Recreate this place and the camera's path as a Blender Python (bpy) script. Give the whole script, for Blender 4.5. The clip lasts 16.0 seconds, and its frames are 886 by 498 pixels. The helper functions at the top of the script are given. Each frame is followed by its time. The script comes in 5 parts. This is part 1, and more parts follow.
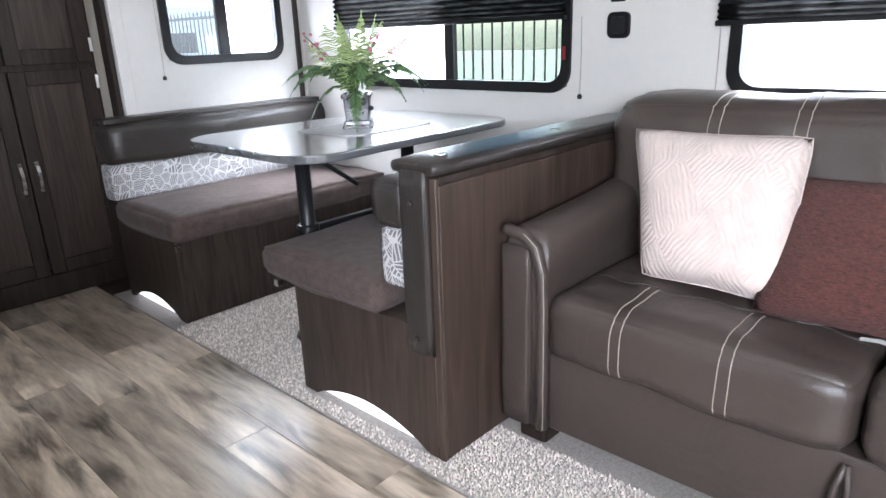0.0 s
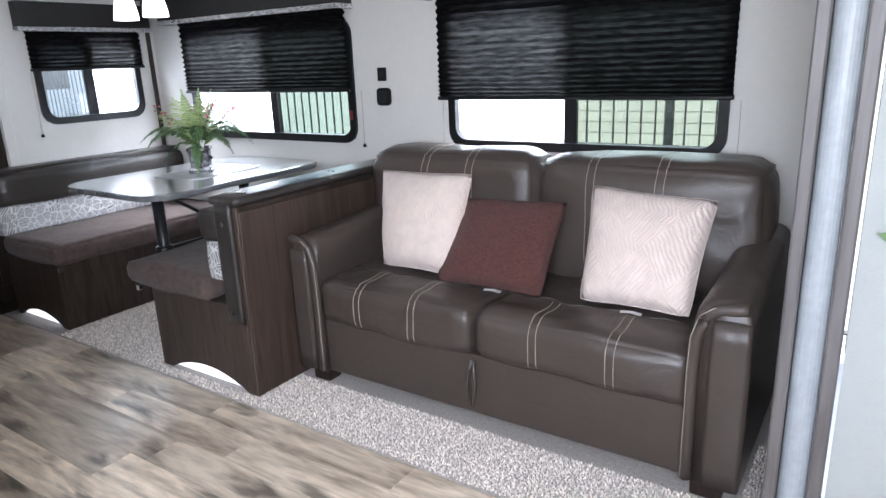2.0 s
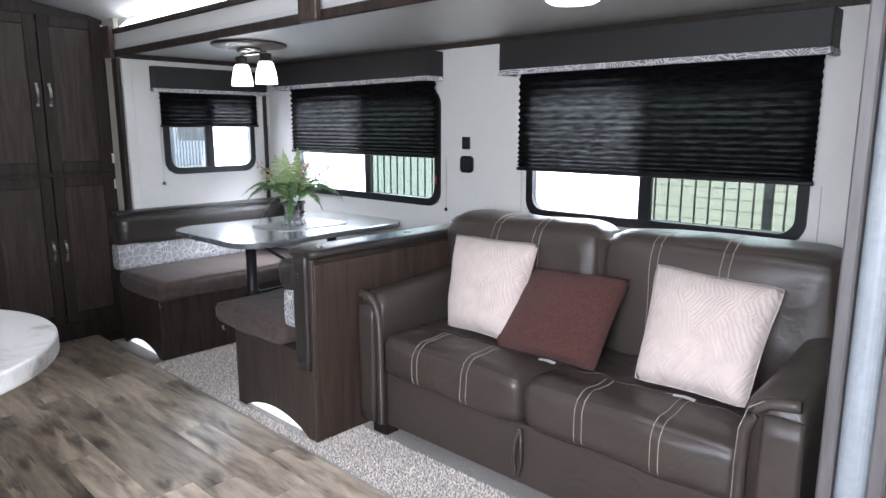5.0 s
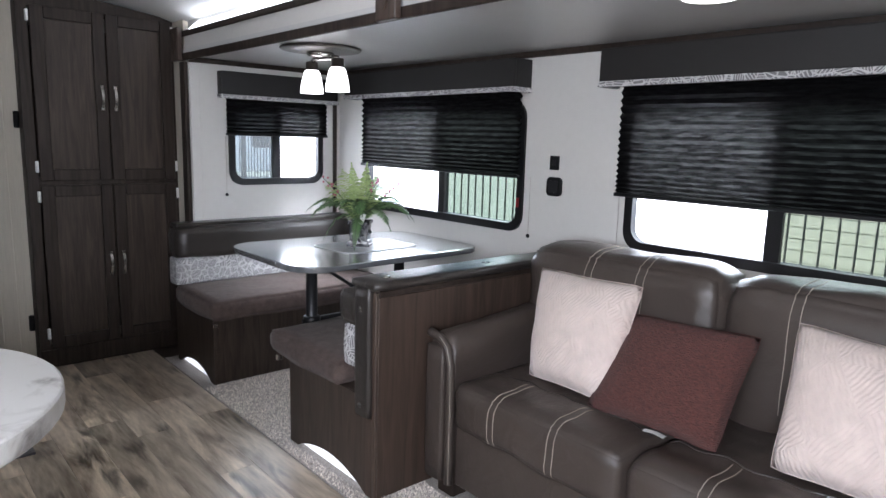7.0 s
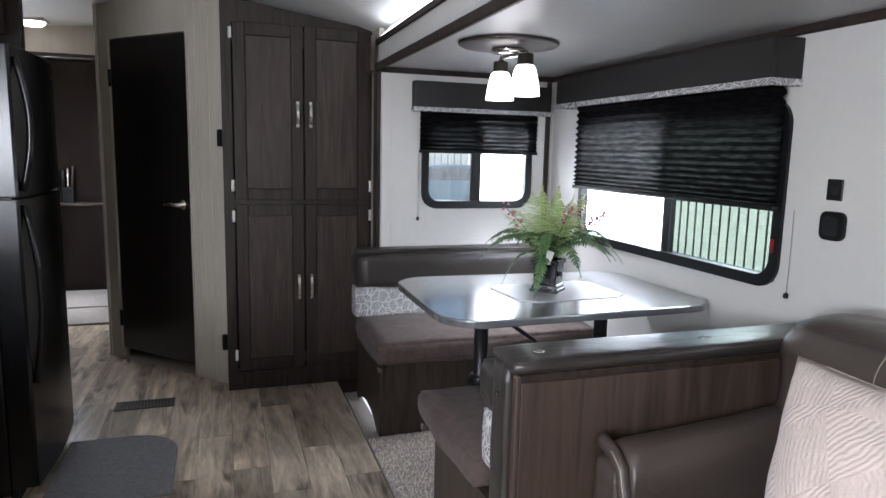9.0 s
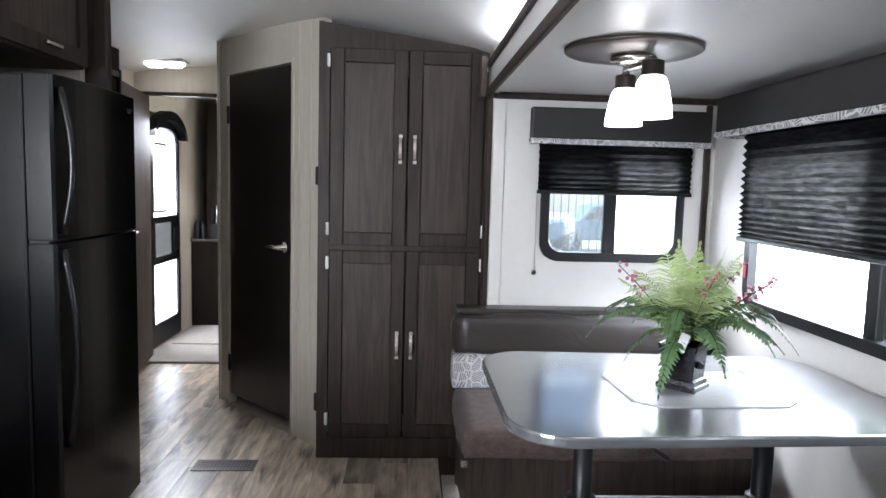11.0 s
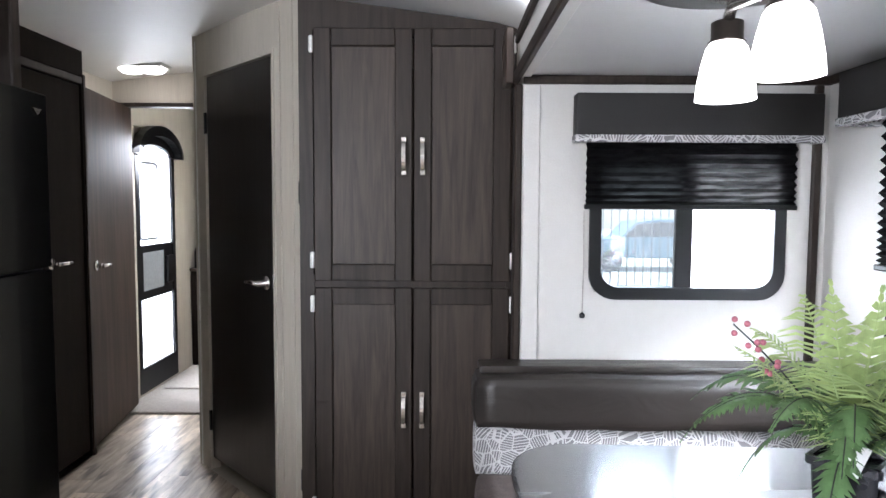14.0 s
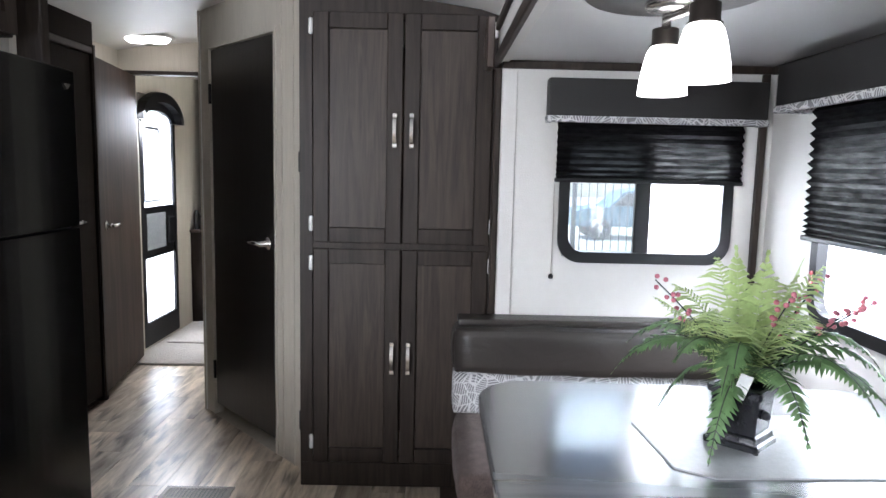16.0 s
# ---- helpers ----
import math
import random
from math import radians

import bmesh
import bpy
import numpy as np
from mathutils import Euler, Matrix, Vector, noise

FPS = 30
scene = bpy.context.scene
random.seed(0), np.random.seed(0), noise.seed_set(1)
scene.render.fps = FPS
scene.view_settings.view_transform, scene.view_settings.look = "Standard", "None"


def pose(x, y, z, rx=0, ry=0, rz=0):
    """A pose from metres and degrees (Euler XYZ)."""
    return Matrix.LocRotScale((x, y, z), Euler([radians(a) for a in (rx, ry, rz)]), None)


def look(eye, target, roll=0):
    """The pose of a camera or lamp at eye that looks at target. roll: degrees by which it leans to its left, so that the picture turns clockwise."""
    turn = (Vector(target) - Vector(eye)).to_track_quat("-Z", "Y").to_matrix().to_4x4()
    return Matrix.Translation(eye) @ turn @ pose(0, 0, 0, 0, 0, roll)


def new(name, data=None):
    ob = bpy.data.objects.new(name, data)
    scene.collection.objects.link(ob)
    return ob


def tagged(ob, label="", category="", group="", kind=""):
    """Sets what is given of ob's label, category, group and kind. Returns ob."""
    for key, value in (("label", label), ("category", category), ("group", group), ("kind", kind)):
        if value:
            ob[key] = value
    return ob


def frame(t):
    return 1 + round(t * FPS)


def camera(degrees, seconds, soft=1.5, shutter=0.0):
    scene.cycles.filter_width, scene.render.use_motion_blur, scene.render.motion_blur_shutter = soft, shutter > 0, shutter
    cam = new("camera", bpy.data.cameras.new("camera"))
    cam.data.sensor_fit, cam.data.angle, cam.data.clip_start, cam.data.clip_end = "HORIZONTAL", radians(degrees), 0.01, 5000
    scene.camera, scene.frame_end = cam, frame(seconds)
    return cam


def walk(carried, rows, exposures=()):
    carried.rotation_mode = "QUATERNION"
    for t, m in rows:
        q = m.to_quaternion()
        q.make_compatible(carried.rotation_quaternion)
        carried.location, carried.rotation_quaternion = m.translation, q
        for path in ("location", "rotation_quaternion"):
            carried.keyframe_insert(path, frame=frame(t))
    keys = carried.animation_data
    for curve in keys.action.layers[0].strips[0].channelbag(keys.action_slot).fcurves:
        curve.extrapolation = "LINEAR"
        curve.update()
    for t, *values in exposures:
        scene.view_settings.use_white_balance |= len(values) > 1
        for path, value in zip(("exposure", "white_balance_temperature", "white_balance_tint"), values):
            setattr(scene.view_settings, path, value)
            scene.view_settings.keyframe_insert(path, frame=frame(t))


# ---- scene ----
cam = camera(67.8, 16.0)
PATH = [
    (0, (1.051, -1.109, 1.107), (-0.252, 0.276, 0.487), -2.0),
    (0.5, (1.544, -1.434, 1.237), (0.27, -0.005, 0.658), -2.4),
    (1, (1.877, -1.625, 1.288), (0.686, -0.11, 0.752), -2.4),
    (1.5, (1.937, -1.605, 1.29), (0.839, -0.03, 0.728), -1.9),
    (2, (1.98, -1.574, 1.288), (0.904, 0.018, 0.734), -2.3),
    (2.5, (2.006, -1.553, 1.288), (0.895, 0.021, 0.748), -3.1),
    (3, (2.055, -1.527, 1.294), (0.905, 0.034, 0.803), -2.9),
    (3.5, (2.092, -1.524, 1.298), (0.908, 0.027, 0.857), -1.8),
    (4, (2.117, -1.528, 1.307), (0.907, 0.014, 0.908), 0.6),
    (4.5, (2.134, -1.526, 1.314), (0.876, -0.019, 0.928), 0.4),
    (5, (2.141, -1.531, 1.31), (0.798, -0.095, 0.945), -0.0),
    (7.5, (1.729, -1.18, 1.322), (0.18, 0.045, 1.006), 1.9),
    (8, (1.64, -0.998, 1.318), (-0.03, 0.059, 1.007), 1.0),
    (8.5, (1.493, -0.785, 1.314), (-0.26, 0.137, 1.036), 3.0),
    (9, (1.382, -0.668, 1.314), (-0.494, -0.041, 1.022), 1.3),
    (9.5, (1.297, -0.495, 1.313), (-0.638, -0.078, 1.027), 2.9),
    (10, (1.249, -0.376, 1.326), (-0.728, -0.182, 1.092), 2.7),
    (12.5, (0.219, -0.17, 1.33), (-1.771, -0.092, 1.147), 1.1),
    (13, (0.169, -0.16, 1.32), (-1.82, -0.052, 1.134), -0.2),
    (13.5, (0.129, -0.15, 1.32), (-1.864, -0.07, 1.171), -0.1),
    (14, (0.159, -0.14, 1.32), (-1.837, -0.146, 1.184), 0.3),
    (14.5, (0.428, -0.141, 1.31), (-1.566, -0.149, 1.154), 2.1),
    (15, (0.492, -0.116, 1.286), (-1.498, -0.184, 1.093), 1.1),
    (15.5, (0.512, -0.128, 1.329), (-1.468, -0.111, 1.049), 0.7),
    (16, (0.426, -0.114, 1.34), (-1.56, -0.094, 1.102), 1.3),
]
EXPOSURES = [(0, 2.26, 5950, 14), (1.5, 1.82, 5890, 14), (3.5, 1.86, 5870, 14), (5, 1.80, 5880, 14), (8, 1.52, 6050, 15), (10, 2.08, 6020, 14), (12.5, 2.38, 6070, 14), (14, 2.46, 6050, 15), (15.4, 2.50, 6040, 14), (16, 2.34, 6030, 14)]
walk(cam, [(t, look(eye, target, roll)) for t, eye, target, roll in PATH], EXPOSURES)

# ---- world and sun ----
world = bpy.data.worlds.new("sky_world")
scene.world = world
world.use_nodes = True
wt = world.node_tree
sky = wt.nodes.new("ShaderNodeTexSky")
sky.sky_type, sky.sun_disc = "NISHITA", False
sky.sun_elevation, sky.sun_rotation = radians(52), radians(150)
wt.links.new(sky.outputs[0], wt.nodes["Background"].inputs[0])
wt.nodes["Background"].inputs[1].default_value = 0.15
sun = new("sun", bpy.data.lights.new("sun", "SUN"))
sun.data.energy, sun.data.angle, sun.data.color = 5.0, radians(1.0), (1.0, 0.96, 0.9)
sun.matrix_world = look((-4.0, -9.0, 14.0), (0.0, 3.0, 0.0))


def daylight(name, m, sx, sy, watts, color=(0.95, 0.98, 1.0)):
    """Sky light that comes in by a window's opening."""
    lamp = new(name, bpy.data.lights.new(name, "AREA"))
    lamp.data.shape, lamp.data.size, lamp.data.size_y, lamp.data.energy, lamp.data.color = "RECTANGLE", sx, sy, watts, color
    lamp.matrix_world = m
    return lamp


daylight("daylight_kitchen", look((2.1, -2.41, 1.35), (0.3, -1.1, 0.0)), 1.3, 0.6, 40)
daylight("daylight_dinette", look((-1.0, 1.75, 1.75), (-1.0, 0.9, 0.75)), 1.3, 0.6, 54)
daylight("daylight_sofa", look((0.88, 1.75, 1.75), (0.88, 0.9, 0.75)), 1.2, 0.6, 40)
daylight("daylight_end", look((-2.7, 0.62, 1.9), (-1.7, 0.62, 0.75)), 0.6, 0.5, 44)
daylight("daylight_entry", look((-4.475, -2.38, 1.35), (-3.9, -1.4, 0.0)), 0.5, 1.2, 14)


# ---- materials ----
def material(name, color, rough=0.5, metal=0.0, scale=8.0, vary=0.15, bump=0.1, bump_scale=60.0, stretch=(1, 1, 1), sheen=0.0,
             spec=0.5, random_tint=0.0, coat=0.0):
    """A surface with colour variation at two scales and fine relief."""
    m = bpy.data.materials.new(name)
    m.use_nodes = True
    nt = m.node_tree
    b = nt.nodes["Principled BSDF"]
    tc = nt.nodes.new("ShaderNodeTexCoord")
    mp = nt.nodes.new("ShaderNodeMapping")
    mp.inputs["Scale"].default_value = stretch
    nt.links.new(tc.outputs["Object"], mp.inputs["Vector"])
    n1 = nt.nodes.new("ShaderNodeTexNoise")
    n1.inputs["Scale"].default_value, n1.inputs["Detail"].default_value = scale, 5
    n2 = nt.nodes.new("ShaderNodeTexNoise")
    n2.inputs["Scale"].default_value, n2.inputs["Detail"].default_value = bump_scale, 3
    nt.links.new(mp.outputs[0], n1.inputs["Vector"])
    nt.links.new(mp.outputs[0], n2.inputs["Vector"])
    add = nt.nodes.new("ShaderNodeMath")
    add.operation = "ADD"
    nt.links.new(n1.outputs["Fac"], add.inputs[0])
    nt.links.new(n2.outputs["Fac"], add.inputs[1])
    ramp = nt.nodes.new("ShaderNodeMapRange")
    ramp.inputs["From Min"].default_value, ramp.inputs["From Max"].default_value = 0.6, 1.4
    ramp.inputs["To Min"].default_value, ramp.inputs["To Max"].default_value = 1 - vary, 1 + vary
    nt.links.new(add.outputs[0], ramp.inputs["Value"])
    mul = nt.nodes.new("ShaderNodeVectorMath")
    mul.operation = "SCALE"
    mul.inputs[0].default_value = color
    fac = ramp.outputs[0]
    if random_tint:
        oi = nt.nodes.new("ShaderNodeObjectInfo")
        rr = nt.nodes.new("ShaderNodeMapRange")
        rr.inputs["To Min"].default_value, rr.inputs["To Max"].default_value = 1 - random_tint, 1 + random_tint
        nt.links.new(oi.outputs["Random"], rr.inputs["Value"])
        mm = nt.nodes.new("ShaderNodeMath")
        mm.operation = "MULTIPLY"
        nt.links.new(fac, mm.inputs[0])
        nt.links.new(rr.outputs[0], mm.inputs[1])
        fac = mm.outputs[0]
    nt.links.new(fac, mul.inputs["Scale"])
    nt.links.new(mul.outputs[0], b.inputs["Base Color"])
    b.inputs["Roughness"].default_value, b.inputs["Metallic"].default_value = rough, metal
    b.inputs["Specular IOR Level"].default_value = spec
    b.inputs["Sheen Weight"].default_value = sheen
    b.inputs["Coat Weight"].default_value = coat
    if bump:
        bp = nt.nodes.new("ShaderNodeBump")
        bp.inputs["Strength"].default_value, bp.inputs["Distance"].default_value = bump, 0.01
        nt.links.new(n2.outputs["Fac"], bp.inputs["Height"])
        nt.links.new(bp.outputs[0], b.inputs["Normal"])
    return m


def wood(name, dark, light, rough=0.4, axis=2, ring=14.0, random_tint=0.0, knots=0.0, spec=0.5, along=0.07):
    """Grained wood; axis is the direction of the grain."""
    m = bpy.data.materials.new(name)
    m.use_nodes = True
    nt = m.node_tree
    b = nt.nodes["Principled BSDF"]
    tc = nt.nodes.new("ShaderNodeTexCoord")
    mp = nt.nodes.new("ShaderNodeMapping")
    s = [ring, ring, ring]
    s[axis] = ring * along
    mp.inputs["Scale"].default_value = s
    vec = tc.outputs["Object"]
    if random_tint:
        oi = nt.nodes.new("ShaderNodeObjectInfo")
        sc = nt.nodes.new("ShaderNodeVectorMath")
        sc.operation = "SCALE"
        sc.inputs[0].default_value = (37.0, 21.0, 11.0)
        nt.links.new(oi.outputs["Random"], sc.inputs["Scale"])
        ad = nt.nodes.new("ShaderNodeVectorMath")
        nt.links.new(vec, ad.inputs[0])
        nt.links.new(sc.outputs[0], ad.inputs[1])
        vec = ad.outputs[0]
    nt.links.new(vec, mp.inputs["Vector"])
    n1 = nt.nodes.new("ShaderNodeTexNoise")
    n1.inputs["Scale"].default_value, n1.inputs["Detail"].default_value, n1.inputs["Distortion"].default_value = 1.0, 6, 1.2
    n2 = nt.nodes.new("ShaderNodeTexNoise")
    n2.inputs["Scale"].default_value, n2.inputs["Detail"].default_value = 6.0, 4
    nt.links.new(mp.outputs[0], n1.inputs["Vector"])
    nt.links.new(mp.outputs[0], n2.inputs["Vector"])
    mx = nt.nodes.new("ShaderNodeMath")
    mx.operation = "MULTIPLY_ADD"
    mx.inputs[1].default_value = 0.35
    nt.links.new(n2.outputs["Fac"], mx.inputs[0])
    nt.links.new(n1.outputs["Fac"], mx.inputs[2])
    ramp = nt.nodes.new("ShaderNodeValToRGB")
    ramp.color_ramp.elements[0].position, ramp.color_ramp.elements[0].color = 0.42, (*dark, 1)
    ramp.color_ramp.elements[1].position, ramp.color_ramp.elements[1].color = 0.88, (*light, 1)
    nt.links.new(mx.outputs[0], ramp.inputs[0])
    col = ramp.outputs[0]
    if knots:
        vo = nt.nodes.new("ShaderNodeTexVoronoi")
        vo.voronoi_dimensions = "2D"
        vo.inputs["Scale"].default_value = 4.2
        mk = nt.nodes.new("ShaderNodeMapping")
        mk.inputs["Scale"].default_value = (0.5, 1, 1)
        nt.links.new(vec, mk.inputs["Vector"])
        wob = nt.nodes.new("ShaderNodeVectorMath")
        nt.links.new(mk.outputs[0], wob.inputs[0])
        scn = nt.nodes.new("ShaderNodeVectorMath")
        scn.operation = "SCALE"
        scn.inputs["Scale"].default_value = 0.28
        nt.links.new(n1.outputs["Color"], scn.inputs[0])
        nt.links.new(scn.outputs[0], wob.inputs[1])
        nt.links.new(wob.outputs[0], vo.inputs["Vector"])
        kr = nt.nodes.new("ShaderNodeMapRange")
        kr.inputs["From Min"].default_value, kr.inputs["From Max"].default_value = 0.05, 0.21
        kr.inputs["To Min"].default_value, kr.inputs["To Max"].default_value = 1 - knots, 1.0
        nt.links.new(vo.outputs["Distance"], kr.inputs["Value"])
        km = nt.nodes.new("ShaderNodeVectorMath")
        km.operation = "SCALE"
        nt.links.new(col, km.inputs[0])
        nt.links.new(kr.outputs[0], km.inputs["Scale"])
        col = km.outputs[0]
    if random_tint:
        rr = nt.nodes.new("ShaderNodeMapRange")
        rr.inputs["To Min"].default_value, rr.inputs["To Max"].default_value = 1 - random_tint, 1 + random_tint
        nt.links.new(oi.outputs["Random"], rr.inputs["Value"])
        tm = nt.nodes.new("ShaderNodeVectorMath")
        tm.operation = "SCALE"
        nt.links.new(col, tm.inputs[0])
        nt.links.new(rr.outputs[0], tm.inputs["Scale"])
        col = tm.outputs[0]
    nt.links.new(col, b.inputs["Base Color"])
    b.inputs["Roughness"].default_value = rough
    b.inputs["Specular IOR Level"].default_value = spec
    bp = nt.nodes.new("ShaderNodeBump")
    bp.inputs["Strength"].default_value, bp.inputs["Distance"].default_value = 0.12, 0.004
    nt.links.new(mx.outputs[0], bp.inputs["Height"])
    nt.links.new(bp.outputs[0], b.inputs["Normal"])
    return m


def leaf_print(name, ground, line, scale=16.0):
    """Woven cloth with a printed pattern of branching leaf veins."""
    m = bpy.data.materials.new(name)
    m.use_nodes = True
    nt = m.node_tree
    b = nt.nodes["Principled BSDF"]
    tc = nt.nodes.new("ShaderNodeTexCoord")
    big = nt.nodes.new("ShaderNodeTexVoronoi")
    big.inputs["Scale"].default_value = scale
    nt.links.new(tc.outputs["Object"], big.inputs["Vector"])
    rot = nt.nodes.new("ShaderNodeVectorRotate")
    rot.rotation_type = "EULER_XYZ"
    nt.links.new(tc.outputs["Object"], rot.inputs["Vector"])
    sc = nt.nodes.new("ShaderNodeVectorMath")
    sc.operation = "SCALE"
    sc.inputs["Scale"].default_value = 6.28
    nt.links.new(big.outputs["Color"], sc.inputs[0])
    nt.links.new(sc.outputs[0], rot.inputs["Rotation"])
    wv = nt.nodes.new("ShaderNodeTexWave")
    wv.inputs["Scale"].default_value, wv.inputs["Distortion"].default_value = scale * 1.6, 1.2
    nt.links.new(rot.outputs[0], wv.inputs["Vector"])
    edge = nt.nodes.new("ShaderNodeTexVoronoi")
    edge.feature = "DISTANCE_TO_EDGE"
    edge.inputs["Scale"].default_value = scale
    nt.links.new(tc.outputs["Object"], edge.inputs["Vector"])
    e2 = nt.nodes.new("ShaderNodeMath")
    e2.operation, e2.inputs[1].default_value = "LESS_THAN", 0.05
    nt.links.new(edge.outputs["Distance"], e2.inputs[0])
    w2 = nt.nodes.new("ShaderNodeMath")
    w2.operation, w2.inputs[1].default_value = "GREATER_THAN", 0.72
    nt.links.new(wv.outputs["Fac"], w2.inputs[0])
    mxx = nt.nodes.new("ShaderNodeMath")
    mxx.operation = "MAXIMUM"
    nt.links.new(e2.outputs[0], mxx.inputs[0])
    nt.links.new(w2.outputs[0], mxx.inputs[1])
    mix = nt.nodes.new("ShaderNodeMix")
    mix.data_type = "RGBA"
    mix.inputs["A"].default_value, mix.inputs["B"].default_value = (*ground, 1), (*line, 1)
    nt.links.new(mxx.outputs[0], mix.inputs["Factor"])
    nt.links.new(mix.outputs["Result"], b.inputs["Base Color"])
    b.inputs["Roughness"].default_value = 0.85
    return m


def glowing(name, color, strength):
    m = bpy.data.materials.new(name)
    m.use_nodes = True
    b = m.node_tree.nodes["Principled BSDF"]
    b.inputs["Base Color"].default_value = (0.8, 0.8, 0.78, 1)
    b.inputs["Emission Color"].default_value, b.inputs["Emission Strength"].default_value = (*color, 1), strength
    return m


def pane_glass(name, tint, gloss=0.06):
    """A thin pane: mostly see-through, tinted, with a faint reflection."""
    m = bpy.data.materials.new(name)
    m.use_nodes = True
    nt = m.node_tree
    out = nt.nodes["Material Output"]
    nt.nodes.remove(nt.nodes["Principled BSDF"])
    tr, gl, mix = nt.nodes.new("ShaderNodeBsdfTransparent"), nt.nodes.new("ShaderNodeBsdfGlossy"), nt.nodes.new("ShaderNodeMixShader")
    tr.inputs["Color"].default_value = (*tint, 1)
    gl.inputs["Roughness"].default_value = 0.02
    mix.inputs[0].default_value = gloss
    nt.links.new(tr.outputs[0], mix.inputs[1])
    nt.links.new(gl.outputs[0], mix.inputs[2])
    nt.links.new(mix.outputs[0], out.inputs["Surface"])
    return m


def glare_glass(name, glare=0.7, tint=(0.9, 0.92, 0.92)):
    """A pane with translucent white mixed in to imitate daylight glare: it scatters part of the light that comes
    through.
    """
    m = pane_glass(name, tint, 0.05)
    nt = m.node_tree
    out = nt.nodes["Material Output"]
    last = out.inputs["Surface"].links[0].from_socket
    tl, mix = nt.nodes.new("ShaderNodeBsdfTranslucent"), nt.nodes.new("ShaderNodeMixShader")
    tl.inputs["Color"].default_value = (0.9, 0.92, 0.93, 1)
    mix.inputs[0].default_value = glare
    nt.links.new(last, mix.inputs[1])
    nt.links.new(tl.outputs[0], mix.inputs[2])
    nt.links.new(mix.outputs[0], out.inputs["Surface"])
    return m


def blind_cloth(name):
    """Black pleated paper cloth that lets a little daylight through."""
    m = bpy.data.materials.new(name)
    m.use_nodes = True
    nt = m.node_tree
    out = nt.nodes["Material Output"]
    b = nt.nodes["Principled BSDF"]
    b.inputs["Base Color"].default_value = (0.008, 0.0078, 0.0085, 1)
    b.inputs["Roughness"].default_value = 0.9
    b.inputs["Specular IOR Level"].default_value = 0.1
    tl, mix = nt.nodes.new("ShaderNodeBsdfTranslucent"), nt.nodes.new("ShaderNodeMixShader")
    tc, ns, rp = nt.nodes.new("ShaderNodeTexCoord"), nt.nodes.new("ShaderNodeTexNoise"), nt.nodes.new("ShaderNodeMapRange")
    mp = nt.nodes.new("ShaderNodeMapping")
    mp.inputs["Scale"].default_value = (1, 1, 5)
    ns.inputs["Scale"].default_value, ns.inputs["Detail"].default_value = 18, 6
    nt.links.new(tc.outputs["Object"], mp.inputs["Vector"])
    nt.links.new(mp.outputs[0], ns.inputs["Vector"])
    nt.links.new(ns.outputs["Fac"], rp.inputs["Value"])
    rp.inputs["From Min"].default_value, rp.inputs["From Max"].default_value = 0.36, 0.72
    rp.inputs["To Min"].default_value, rp.inputs["To Max"].default_value = 0.002, 0.026
    comb = nt.nodes.new("ShaderNodeCombineColor")
    for k in range(3):
        nt.links.new(rp.outputs[0], comb.inputs[k])
    nt.links.new(comb.outputs[0], tl.inputs["Color"])
    mix.inputs[0].default_value = 0.5
    nt.links.new(b.outputs[0], mix.inputs[1])
    nt.links.new(tl.outputs[0], mix.inputs[2])
    nt.links.new(mix.outputs[0], out.inputs["Surface"])
    return m


def marble(name):
    m = bpy.data.materials.new(name)
    m.use_nodes = True
    nt = m.node_tree
    b = nt.nodes["Principled BSDF"]
    tc = nt.nodes.new("ShaderNodeTexCoord")
    n = nt.nodes.new("ShaderNodeTexNoise")
    n.inputs["Scale"].default_value, n.inputs["Detail"].default_value, n.inputs["Distortion"].default_value = 3.2, 10, 2.4
    n.inputs["Roughness"].default_value = 0.62
    nt.links.new(tc.outputs["Object"], n.inputs["Vector"])
    r = nt.nodes.new("ShaderNodeValToRGB")
    r.color_ramp.elements[0].position, r.color_ramp.elements[0].color = 0.33, (0.19, 0.175, 0.165, 1)
    r.color_ramp.elements[1].position, r.color_ramp.elements[1].color = 0.47, (0.54, 0.53, 0.515, 1)
    e = r.color_ramp.elements.new(0.41)
    e.color = (0.41, 0.395, 0.385, 1)
    nt.links.new(n.outputs["Fac"], r.inputs[0])
    nt.links.new(r.outputs[0], b.inputs["Base Color"])
    b.inputs["Roughness"].default_value = 0.28
    return m


M_WALL = material("white_vinyl_wallboard", (0.56, 0.545, 0.52), 0.7, scale=30, vary=0.03, bump=0.08, bump_scale=160)
M_BEIGE = material("beige_grained_wallboard", (0.50, 0.46, 0.39), 0.65, scale=9, vary=0.10, bump=0.05, bump_scale=60, stretch=(3, 3, 0.2))
M_CEIL = material("white_ceiling_board", (0.70, 0.69, 0.66), 0.55, scale=6, vary=0.03, bump=0.03, bump_scale=120)
# White slide-out ceiling, darkened in its colour to hold its lit brightness down.
M_SLIDECEIL = material("satin_darkened_white_ceiling", (0.47, 0.465, 0.455), 0.35, scale=6, vary=0.04, bump=0.03, bump_scale=120)
M_WOOD = wood("dark_stained_wood", (0.0105, 0.0070, 0.0053), (0.039, 0.0275, 0.0212), 0.5, axis=2, ring=26, spec=0.3)
M_PANEL = wood("dark_wood_panel", (0.021, 0.0145, 0.0112), (0.060, 0.0435, 0.0345), 0.45, axis=2, ring=34, spec=0.35)
M_WALNUT = wood("walnut_laminate", (0.022, 0.014, 0.010), (0.070, 0.046, 0.034), 0.5, axis=2, ring=22)
M_DOOR_BROWN = wood("brown_door_laminate", (0.020, 0.012, 0.008), (0.058, 0.036, 0.025), 0.62, axis=2, ring=22, spec=0.25)
